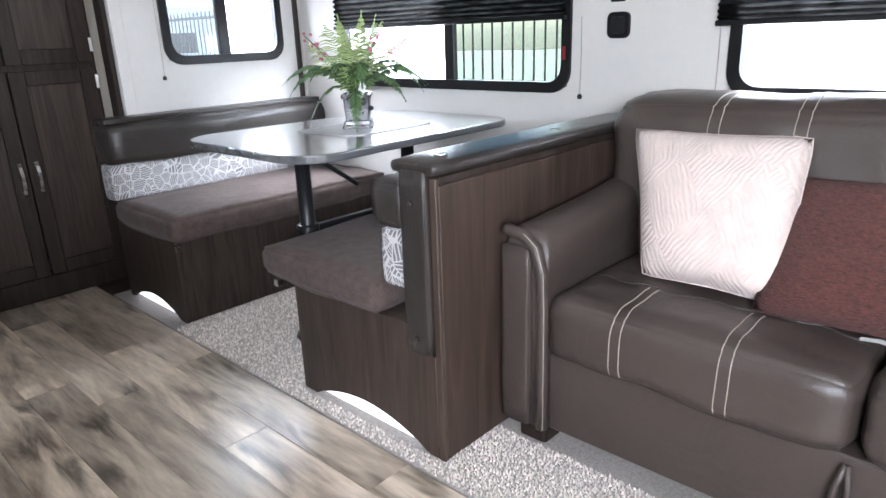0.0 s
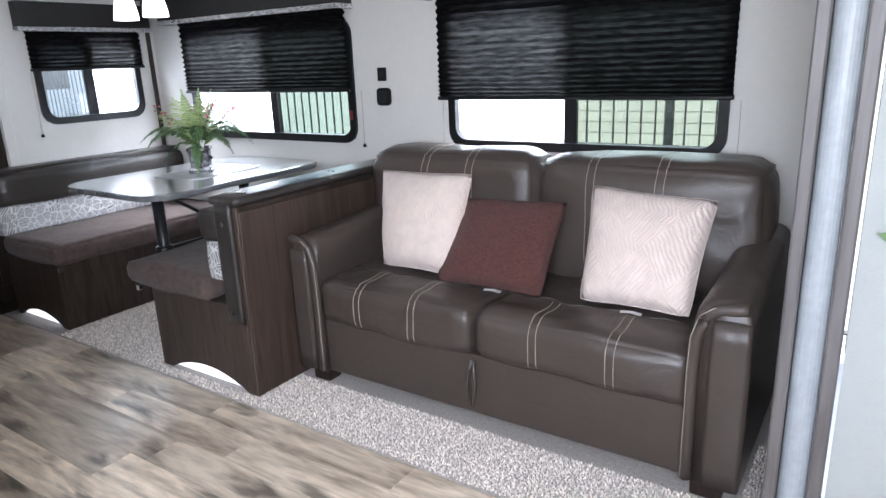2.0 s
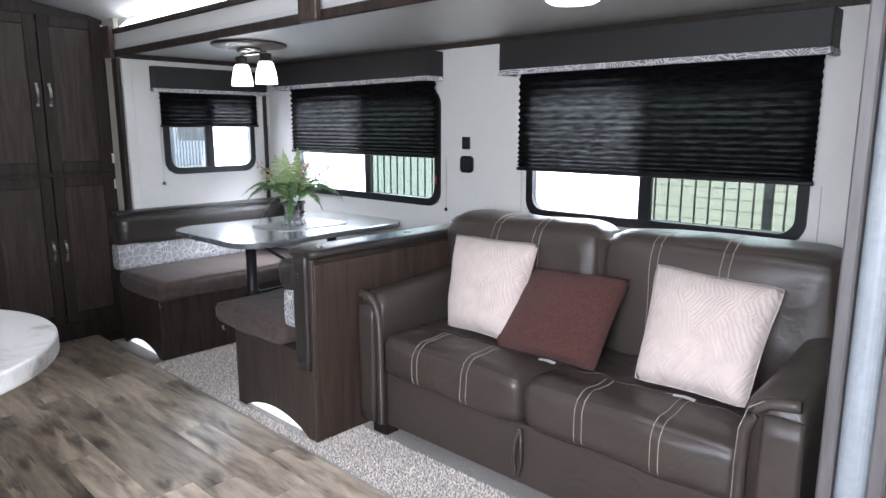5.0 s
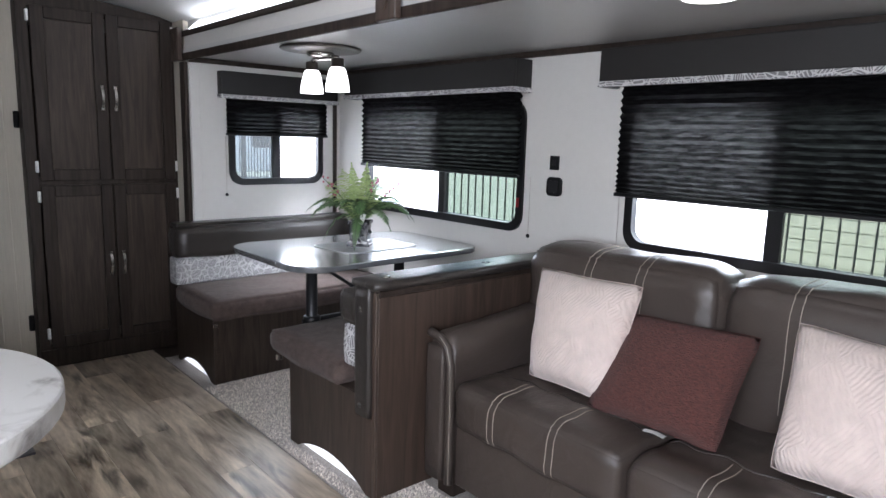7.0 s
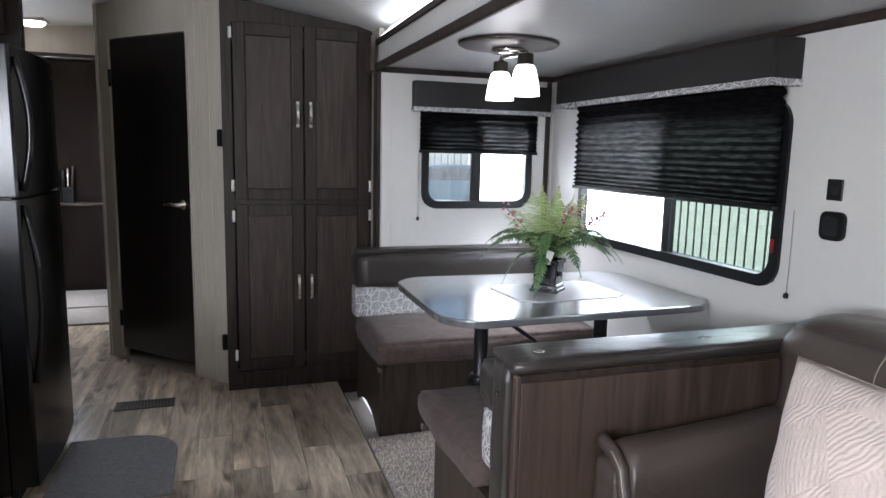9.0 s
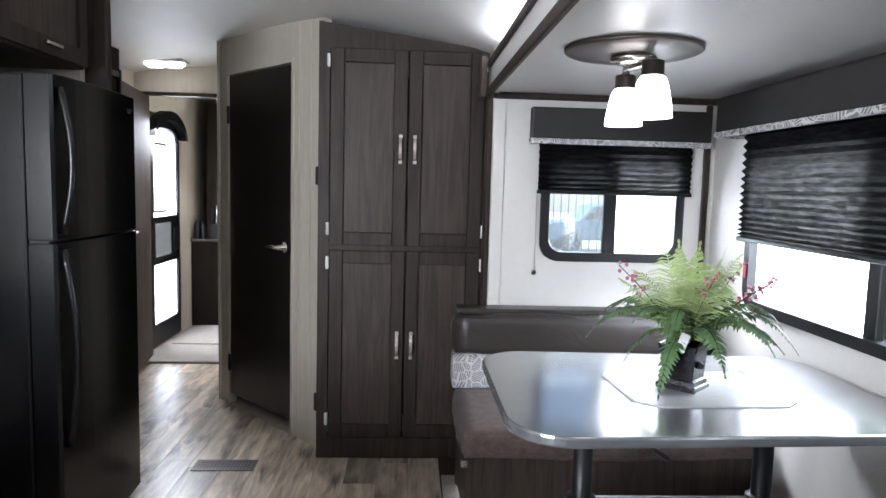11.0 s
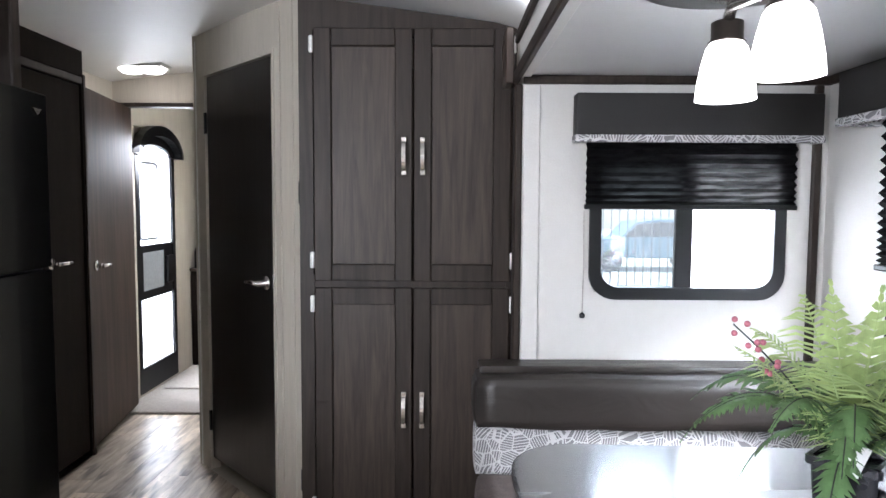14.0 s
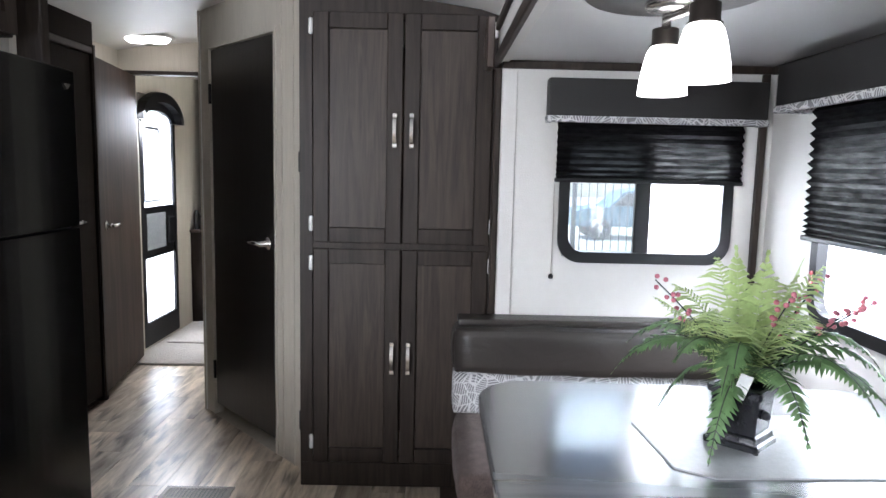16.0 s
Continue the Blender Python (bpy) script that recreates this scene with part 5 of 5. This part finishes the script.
shell("trim_fridge_edge", box(-1.225, -1.170, -1.614, -1.585, 0, 2.12, 0.004), M_WOOD, "dark wood edge strip of the refrigerator panel", "trim")
shell("trim_fridge_far", box(-1.898, -1.850, -1.56, -1.445, 0, 2.10, 0.004), M_WOOD, "dark wood post beyond the refrigerator", "trim")
shell("wall_fridge_far", box(-1.894, -1.855, -2.40, -1.561, 0, 2.14, 0), M_BEIGE, "beige panel beyond the refrigerator", "wall")
ob = thing("overhead_cabinet", (-1.53, -1.8, 1.735), "dark wood overhead cabinet above the refrigerator", "cabinet")
part("body", box(-1.810, -1.230, -2.2, -1.513, 1.737, 2.07, 0.003), M_WOOD, ob)
part("door", ring([(-1.80, 1.745), (-1.24, 1.745), (-1.24, 2.06), (-1.80, 2.06)], [(-1.74, 1.805), (-1.30, 1.805), (-1.30, 2.0), (-1.74, 2.0)], 1, -1.512, -1.492), M_WOOD, ob)
part("recessed_panel", box(-1.739, -1.301, -1.512, -1.504, 1.806, 1.999, 0.001), M_PANEL, ob)
part("handle", box(-1.57, -1.47, -1.484, -1.466, 1.768, 1.784, 0.004), M_METAL, ob, "brushed nickel handle")
shell("wall_above_fridge", box(-1.854, -1.811, -2.0, -1.53, 1.66, 2.13, 0), M_BEIGE, "beige filler beside the overhead cabinet", "wall")

# ---- kitchen run: stove and counter ----
ob = thing("stove", (-0.90, -2.05, 0), "black stove with lit knobs and an oven handle", "stove")
part("body", box(-1.160, -0.62, -2.39, -1.72, 0.02, 0.88, 0.004), M_GLOSSBLACK, ob)
part("cooktop", box(-1.160, -0.62, -2.39, -1.705, 0.881, 0.905, 0.004), M_GLOSSBLACK, ob)
part("control_strip", box(-1.155, -0.625, -1.719, -1.700, 0.79, 0.878, 0.003), M_BLACK, ob)
for x in (-1.10, -1.0, -0.9, -0.8, -0.7):
    part("knob", lathe([(0.02, 0.0), (0.018, 0.022), (0.012, 0.026)], (x, -1.700, 0.832), 14, 1), M_METAL, ob, smooth=True)
part("oven_handle", tube([(-1.14, -1.715, 0.755), (-1.12, -1.672, 0.755), (-0.66, -1.672, 0.755), (-0.64, -1.715, 0.755)], 0.011, 8), M_BLACK, ob, smooth=True)
bm = bmesh.new()
g = [[bm.verts.new((-1.11 + 0.03 * i, -1.655 + 0.006 * math.sin(i * 1.7), 0.765 - 0.05 * j)) for i in range(9)] for j in range(8)]
for j in range(7):
    for i in range(8):
        bm.faces.new((g[j][i], g[j][i + 1], g[j + 1][i + 1], g[j + 1][i]))
bmesh.ops.solidify(bm, geom=bm.faces[:], thickness=0.006)
single("dish_towel", bm, M_CREAM, "pale dish towel hanging from the oven handle", "towel", smooth=True)
ob = thing("base_cabinet", (0.5, -2.1, 0), "dark wood kitchen base cabinet under a marble-look counter", "cabinet")
part("body", box(-0.615, 2.4, -2.39, -1.90, 0.002, 0.81, 0.003), M_WOOD, ob)
single("kitchen_counter", box(-0.618, 2.42, -2.39, -1.88, 0.812, 0.85, 0.006, 2), M_MARBLE, "white marble-look kitchen counter", "counter")

# island with a round top
ICX, ICY, IR, IZ = 0.390, -1.443, 0.387, 0.85
pts = [(ICX + IR * math.cos(radians(a)), ICY + IR * math.sin(radians(a))) for a in range(0, 181, 6)] + [(ICX - IR, -1.87), (ICX + IR, -1.87)]
single("island_counter", prism(pts, 2, IZ - 0.045, IZ, r=0.010, seg=3), M_MARBLE, "white marble-look counter with a round end", "counter", smooth=False)
ob = thing("island_cabinet", (ICX, -1.7, 0), "dark wood-grained base under the round counter", "cabinet")
part("body", prism([(ICX - 0.27, -1.88), (ICX + 0.27, -1.88), (ICX + 0.27, -1.37), (ICX + 0.16, -1.24), (ICX - 0.16, -1.24), (ICX - 0.27, -1.37)], 2, 0.002, IZ - 0.046), M_WALNUT, ob)

# ---- floor vent, mats ----
ob = thing("floor_vent", (-2.14, -1.075, 0), "brown metal floor register set in the planks", "vent")
part("frame", ring([(-2.200, -1.215), (-2.085, -1.215), (-2.085, -0.935), (-2.200, -0.935)], [(-2.183, -1.197), (-2.102, -1.197), (-2.102, -0.953), (-2.183, -0.953)], 2, 0.0005, 0.005), M_BRONZE, ob)
part("duct", box(-2.185, -2.100, -1.199, -0.951, 0.0004, 0.0012, 0), M_IRON, ob)
for k in range(16):
    y = -1.193 + 0.0155 * k
    part("slat", box(-2.183, -2.102, y, y + 0.006, 0.0013, 0.0045, 0), M_BRONZE, ob)
pts = [(-1.15, -1.335), (-1.15, -0.885)] + [(-1.535 - 0.20 * math.sin(radians(a)), -1.085 + 0.20 * math.cos(radians(a))) for a in range(0, 91, 10)] + [(-1.735, -1.335)]
single("door_mat", prism(pts, 2, 0.0005, 0.012, r=0.003), M_GREYMAT, "grey ribbed mat with rounded corners on the planks", "mat")

# ---- passage and rear room ----
def upright(u0, u1, n0, n1, z0, z1, p, q, r=0.003):
    """A box along the line from p to q: u along it, n to its side."""
    d = (Vector(q) - Vector(p)).normalized()
    m = Matrix(((d.x, -d.y, 0, p[0]), (d.y, d.x, 0, p[1]), (0, 0, 1, 0), (0, 0, 0, 1)))
    bm = box(u0, u1, n0, n1, z0, z1, r)
    bmesh.ops.transform(bm, matrix=m, verts=bm.verts)
    return bm


def lever(base, toward, along, parent):
    """A round plate with a short neck and a lever."""
    n, a, b = Vector(toward), Vector(along), Vector(base)
    bm = tube([b, b + n * 0.006], 0.026, 16)
    tube([b + n * 0.005, b + n * 0.045], 0.010, 10, bm=bm)
    tube([b + n * 0.042 - a * 0.01, b + n * 0.046 + a * 0.05, b + n * 0.042 + a * 0.10], 0.010, 8, bm=bm, taper=0.8)
    part("door_handle", bm, M_METAL, parent, "brushed nickel lever handle", smooth=True)


HP, HQ = (-3.990, -2.100, 0), (-3.220, -1.970, 0)
ob = thing("door_rear", (-3.6, -2.04, 0), "brown wood-grained door standing open along the passage", "door", kind="structure")
part("leaf", upright(0.0, 0.781, -0.030, 0.0, 0.03, 1.905, HP, HQ), M_DOOR_BROWN, ob)
lever((-3.305, -1.984, 0.985), (-0.165, 0.986, 0), (-0.986, -0.165, 0), ob)
ob = thing("door_closet", (-2.6, -2.0, 0), "black-brown laminate closet door, shut, beside the refrigerator", "door", kind="structure")
part("leaf", box(-3.19, -2.42, -2.010, -1.980, 0.03, 1.905, 0.003), M_MATTEDARK, ob)
lever((-2.90, -1.979, 1.03), (0, 1, 0), (-1, 0, 0), ob)
shell("wall_closet", wall_with_hole(-3.215, -1.895, -0.02, 2.16, [(-3.195, -2.415, 0.0, 1.91)], 1, -2.03, -1.975), M_MATTEDARK, "dark laminate front with the closet doorway", "wall")
shell("trim_closet", box(-3.219, -3.197, -1.974, -1.962, 0, 1.96, 0.003), M_WOOD, "dark closet edge strip", "trim")
shell("trim_closet_head", box(-3.196, -1.90, -1.974, -1.966, 1.912, 1.945, 0.003), M_WOOD, "dark strip above the closet door", "trim")
shell("wall_rear_header", box(-3.95, -3.90, -2.169, -1.375, 1.925, 2.16, 0), M_BEIGE, "beige header above the rear room's doorway", "wall")
shell("trim_rear_header", box(-3.955, -3.88, -2.168, -1.376, 1.900, 1.924, 0.003), M_WOOD, "dark strip under the doorway header", "trim")
shell("wall_rear_jamb", box(-3.95, -3.90, -2.169, -2.115, 0.0, 1.899, 0), M_BEIGE, "beige jamb of the rear room's doorway", "wall")
shell("floor_rear_carpet", box(-6.24, -3.87, -2.169, -1.376, 0.0005, 0.018, 0.005), M_CARPET, "beige carpet of the rear room", "floor")
single("rear_rug", box(-5.04, -4.37, -2.10, -1.42, 0.0185, 0.030, 0.006), M_CARPET, "beige cut-pile rug on the rear room's carpet", "rug")
EX, EY = -4.475, -2.17                     # entry door: middle and wall face
ob = thing("door_entry", (EX, EY - 0.02, 0), "white entry door with a large glazed panel and an arched black frame", "door", kind="structure")
arch = [(EX - 0.31, 0.03), (EX + 0.31, 0.03), (EX + 0.31, 1.66)] + [(EX + 0.31 * math.cos(radians(a)), 1.66 + 0.17 * math.sin(radians(a))) for a in range(15, 180, 15)] + [(EX - 0.31, 1.66)]
inner = [(EX - 0.26, 0.20), (EX + 0.26, 0.20), (EX + 0.26, 1.64)] + [(EX + 0.26 * math.cos(radians(a)), 1.64 + 0.08 * math.sin(radians(a))) for a in range(15, 180, 15)] + [(EX - 0.26, 1.64)]
part("door_frame", ring(arch, inner, 1, EY - 0.03, EY + 0.004), M_BLACK, ob)
plate = [(EX - 0.32, 0.02), (EX + 0.32, 0.02), (EX + 0.32, 1.66)] + [(EX + 0.32 * max(-1, min(1, 1.3 * math.cos(radians(a)))), 1.66 + 0.18 * min(1, 2.2 * math.sin(radians(a)))) for a in range(15, 180, 15)] + [(EX - 0.32, 1.66)]
part("corner_plate", ring(plate, [(EX + (x - EX) * 0.98, z - 0.006) for x, z in arch], 1, EY - 0.0385, EY - 0.0305), M_BEIGE, ob)
part("cross_panel", box(EX - 0.26, EX + 0.26, EY - 0.025, EY - 0.002, 0.66, 1.03, 0.004), M_BLACK, ob)
part("cross_pane", box(EX - 0.10, EX + 0.22, EY - 0.0015, EY + 0.002, 0.72, 0.98, 0.001), M_JAMB, ob, "pale lower sliding panel")
part("latch_box", box(EX - 0.25, EX - 0.13, EY - 0.0015, EY + 0.015, 0.74, 0.94, 0.006), M_BLACK, ob)
for z0, z1 in ((0.20, 0.66), (1.03, 1.70)):
    part("pane", box(EX - 0.26, EX + 0.26, EY - 0.016, EY - 0.012, z0, z1, 0), M_CLEAR, ob)
part("screen_frame", ring(round_rect(EX - 0.05, EX + 0.24, 1.06, 1.60, 0.04), round_rect(EX - 0.03, EX + 0.22, 1.08, 1.58, 0.03), 1, EY - 0.011, EY - 0.004), M_JAMB, ob, "pale inner window frame")
hood = [(EX + 0.36 * math.cos(radians(a)), 1.64 + 0.21 * math.sin(radians(a))) for a in range(0, 181, 12)]
hood_in = [(EX + 0.31 * math.cos(radians(a)), 1.64 + 0.14 * math.sin(radians(a))) for a in range(0, 181, 12)]
part("hood", ring(hood, hood_in, 1, EY + 0.0045, EY + 0.06), M_BLACK, ob, "arched black door hood")
ob = thing("rear_cabinet", (-5.35, -1.8, 0), "dark low cabinet with a brown top in the rear room", "cabinet")
part("body", box(-5.75, -5.060, -2.165, -1.378, 0.019, 0.775, 0.003), M_MATTEDARK, ob)
part("top", box(-5.76, -5.040, -2.167, -1.377, 0.776, 0.800, 0.004), M_WALNUT, ob)
single("tall_panel", box(-5.75, -5.12, -2.045, -1.378, 0.8015, 2.0, 0.003), M_MATTEDARK, "tall dark wood panel standing on the rear cabinet", "panel")
ob = thing("knife_block", (-5.085, -1.99, 0.801), "black block of kitchen tools on the rear cabinet", "knife block")
part("block", prism([(-5.115, 0.8015), (-5.055, 0.8015), (-5.065, 0.93), (-5.105, 0.93)], 1, -1.99, -1.91), M_BLACK, ob)
for k, (dy, c) in enumerate(((-0.03, M_BLACK), (0.0, M_METAL), (0.03, M_WALNUT))):
    part("utensil", tube([(-5.085, -1.95 + dy, 0.90), (-5.090, -1.945 + dy * 1.4, 1.08 + 0.02 * k)], 0.011, 8), c, ob, smooth=True)
for k, (yy, hh) in enumerate(((-2.12, 0.16), (-2.07, 0.15))):
    ob = single("spice_jar", lathe([(0.020, 0.0), (0.022, 0.004), (0.022, hh - 0.03), (0.014, hh - 0.02), (0.014, hh)], (-5.09, yy, 0.801), 14), M_BLACK, "dark jar standing on the rear cabinet", "jar", "jars on the cabinet", smooth=True)

# flowers on the side wall by the opening
ob = thing("wall_flower", (2.02, -0.012, 0.9), "small sprig of flowers hanging on the side wall", "flower")
bm = bmesh.new()
for a, z in ((0.4, 1.09), (2.4, 1.085), (0.2, 0.91), (-0.6, 0.88), (2.9, 0.905)):
    c = Vector((2.035, -0.02, z))
    d = Vector((math.cos(a), -0.2, math.sin(a))) * 0.045
    s = Vector((-d.z, 0, d.x)) * 0.28
    bm.faces.new([bm.verts.new(p) for p in (c, c + d * 0.5 + s, c + d, c + d * 0.5 - s)])
part("leaves", bm, M_FERN, ob)
part("stem", tube([(2.035, -0.008, 0.84), (2.03, -0.02, 0.98), (2.035, -0.012, 1.10)], 0.003, 5), M_IRON, ob)

# kitchen window
ob = thing("window_kitchen", (0, 0, 0), "black-framed kitchen window with a hazy pane", "window", kind="structure")
part("window_frame", ring(round_rect(1.39, 2.81, 1.04, 1.66, 0.07), round_rect(1.43, 2.77, 1.08, 1.62, 0.05), 1, -2.44, -2.388), M_BLACK, ob)
for xx in (-1.64, -0.356):
    single("window_latch", box(xx - 0.006, xx + 0.006, YW - 0.024, YW - 0.0145, 1.000, 1.048, 0.004, 2), M_RED, "red plastic emergency latch on the window frame", "latch", "window latches")

# ---- outside ----
single("ground", box(-60, 60, -60, 60, -0.95, -0.85, 0), M_CONC, "pale concrete ground round the trailer", "ground", kind="structure")
single("lawn", box(-40, -4.5, 5.2, 60, -0.849, -0.82, 0), M_GRASS, "green lawn beyond the fence", "lawn", kind="structure")


def fence(x0, y0, x1, y1, label):
    ob = thing("fence", (x0, y0, -0.85), label, "fence", "iron fences")
    p, q = Vector((x0, y0, 0)), Vector((x1, y1, 0))
    ln = (q - p).length
    n = int(ln / 0.11)
    for z in (-0.70, 1.42):
        part("rail", tube([p + Vector((0, 0, z)), q + Vector((0, 0, z))], 0.02, 4), M_IRON, ob)
    me = None
    for k in range(n + 1):
        c = p.lerp(q, k / n)
        if me is None:
            first = part("picket", box(c.x - 0.006, c.x + 0.006, c.y - 0.006, c.y + 0.006, -0.85, 1.50, 0), M_IRON, ob)
            me = first.data
        else:
            o = new("picket", me)
            o.parent = ob
            o.location = c - p
    for k in range(int(ln / 2.4) + 1):
        c = p + (q - p).normalized() * 2.4 * k
        part("post", box(c.x - 0.03, c.x + 0.03, c.y - 0.03, c.y + 0.03, -0.85, 1.56, 0.004), M_IRON, ob)


fence(-9.0, 3.6, 9.0, 3.6, "black iron picket fence beside the trailer")
fence(-8.8, -3.0, -8.8, 3.45, "black iron picket fence across the lot")


def house(name, x0, x1, y0, y1, h, label):
    ob = thing(name, ((x0 + x1) / 2, (y0 + y1) / 2, -0.85), label, "house")
    bm = bmesh.new()
    n = int(h / 0.14)
    for k in range(n):
        z = -0.85 + 0.14 * k
        prism([(y0 - 0.012, z), (y0 + 0.001, z + 0.14), (y0 + 0.02, z + 0.14), (y0 + 0.02, z)], 0, x0, x1, bm=bm)
    part("siding", bm, M_SIDING, ob)
    part("wall", box(x0, x1, y0 + 0.021, y1, -0.85, -0.85 + h, 0), M_SIDING, ob)
    part("roof", prism([(y0 - 0.4, h - 0.9), (y1 + 0.4, h - 0.9), ((y0 + y1) / 2, h + 1.2)], 0, x0 - 0.3, x1 + 0.3), M_ROOF, ob)
    for k in range(2):
        xx = x0 + 6.5 + 2.6 * k
        w = part("window", ring([(xx - 0.5, 0.2), (xx + 0.5, 0.2), (xx + 0.5, 1.4), (xx - 0.5, 1.4)], [(xx - 0.42, 0.28), (xx + 0.42, 0.28), (xx + 0.42, 1.32), (xx - 0.42, 1.32)], 1, y0 - 0.06, y0 - 0.026), M_TRAILER, ob)
        part("pane", box(xx - 0.42, xx + 0.42, y0 - 0.035, y0 - 0.028, 0.28, 1.32, 0), M_GLOSSBLACK, w)


house("house", -2.2, 9.0, 7.0, 13.0, 3.6, "pale sided house beyond the lawn")


def suv(cx, cy, label):
    ob = thing("car", (cx, cy, -0.85), label, "car")
    g = -0.85
    side = [(-2.2, 0.45), (-2.15, 0.95), (-1.9, 1.05), (-1.1, 1.1), (-0.6, 1.62), (0.2, 1.72), (1.6, 1.7), (2.1, 1.15), (2.25, 1.05), (2.25, 0.45)]
    part("body", prism([(cy + u, g + v) for u, v in side], 0, cx - 0.85, cx + 0.85, r=0.06, seg=3), M_CARBLUE, ob, "steel-blue body")
    for s in (-1, 1):
        xx = cx + s * 0.855
        lo, hi = sorted((xx - s * 0.01, xx + s * 0.004))
        part("side_window", prism([(cy + u, g + v) for u, v in ((-0.95, 1.14), (-0.52, 1.55), (0.2, 1.62), (1.5, 1.6), (1.85, 1.16))], 0, lo, hi), M_GLOSSBLACK, ob)
        for dy in (-1.35, 1.45):
            w = part("wheel", lathe([(0.20, -0.10), (0.34, -0.11), (0.36, -0.06), (0.36, 0.06), (0.34, 0.11), (0.20, 0.10)], (xx - s * 0.06, cy + dy, g + 0.36), 28, 0), M_TYRE, ob, smooth=True)
            rim = bmesh.new()
            for k in range(7):
                a = 2 * math.pi * k / 7
                tube([(xx + s * 0.04, cy + dy, g + 0.36), (xx + s * 0.05, cy + dy + 0.22 * math.cos(a), g + 0.36 + 0.22 * math.sin(a))], 0.025, 5, bm=rim)
            part("rim", rim, M_METAL, w)


suv(-22.0, 6.6, "steel-blue parked sport utility vehicle beyond the fence")
ob = thing("travel_trailer", (-27.0, 14.0, -0.85), "white travel trailer parked across the lot", "trailer")
part("body", box(-29.5, -26.5, 10.8, 19.5, -0.4, 2.6, 0.15, 3), M_TRAILER, ob)
for y0, y1 in ((12.0, 13.4), (15.0, 16.2)):
    part("window", prism(round_rect(y0, y1, 0.7, 1.5, 0.1), 0, -26.498, -26.48), M_GLOSSBLACK, ob)
for y in (14.2, 15.2):
    part("wheel", lathe([(0.2, -0.1), (0.36, -0.08), (0.36, 0.08), (0.2, 0.1)], (-26.6, y, -0.49), 20, 0), M_TYRE, ob, smooth=True)

ob = thing("floor_pedal", (-0.70, 0.22, 0), "small black steel bracket on the carpet under the table", "bracket")
part("plate", box(-0.79, -0.66, 0.19, 0.25, 0.012, 0.022, 0.003), M_STEEL, ob)
part("lever", tube([(-0.78, 0.22, 0.024), (-0.72, 0.18, 0.055), (-0.66, 0.17, 0.05)], 0.008, 8), M_STEEL, ob)

# ---- carpet tufts ----
rng = np.random.default_rng(5)
cell, vs, fs = 0.0085, [], []
zones = ((-0.02, 1.80, -0.068, 0.225), (-1.44, -0.645, -0.068, 0.55), (-0.645, 0.0, -0.068, -0.014), (1.755, 1.80, 0.225, 0.6))
for xa, xb, ya, yb in zones:
    nx, ny = int((xb - xa) / cell), int((yb - ya) / cell)
    if nx < 1 or ny < 1:
        continue
    for i in range(nx):
        for j in range(ny):
            x = xa + (i + rng.random()) * cell
            y = ya + (j + rng.random()) * cell
            h, r, a = 0.007 + 0.005 * rng.random(), 0.0036 + 0.002 * rng.random(), 6.28 * rng.random()
            k = len(vs)
            for q in range(3):
                vs.append((x + r * math.cos(a + 2.094 * q), y + r * math.sin(a + 2.094 * q), 0.0))
            vs.append((x + 0.006 * (rng.random() - 0.5), y + 0.006 * (rng.random() - 0.5), h))
            fs += [(k, k + 1, k + 3), (k + 1, k + 2, k + 3), (k + 2, k, k + 3)]
me = bpy.data.meshes.new("carpet_pile")
me.from_pydata(vs, [], fs)
me.materials.append(M_TUFT)
tagged(new("carpet_pile", me), "beige-grey speckled tufts of the carpet", "carpet", kind="stuff")

# ---- floor planks ----
floor = tagged(new("floor", finish("floor", box(-6.29, 3.0, -2.445, -2.40, -0.012, -0.001, 0), M_PLANK)), "grey-brown wood-look vinyl plank floor", "floor", kind="structure")
PW = 0.145
plank_meshes = {}
rng = random.Random(3)
row_n = int(math.ceil((2.40 - 0.078) / PW))
for r in range(row_n):
    y1 = -0.078 - r * PW
    y0 = max(y1 - PW + 0.0012, -2.40)
    x = -6.29 + rng.uniform(-0.9, 0)
    while x < 3.0:
        ln = rng.choice((0.75, 0.9, 1.05, 1.2))
        xa, xb = max(x, -6.29), min(x + ln - 0.0012, 3.0)
        x += ln
        if xb - xa < 0.05:
            continue
        key = (round(xb - xa, 4), round(y1 - y0, 4))
        if key not in plank_meshes:
            plank_meshes[key] = finish("plank", box(-key[0] / 2, key[0] / 2, -key[1] / 2, key[1] / 2, -0.011, 0.0, 0.0008), M_PLANK)
        p = new("plank", plank_meshes[key])
        p.location = ((xa + xb) / 2, (y0 + y1) / 2, 0.0)
        p.parent = floor
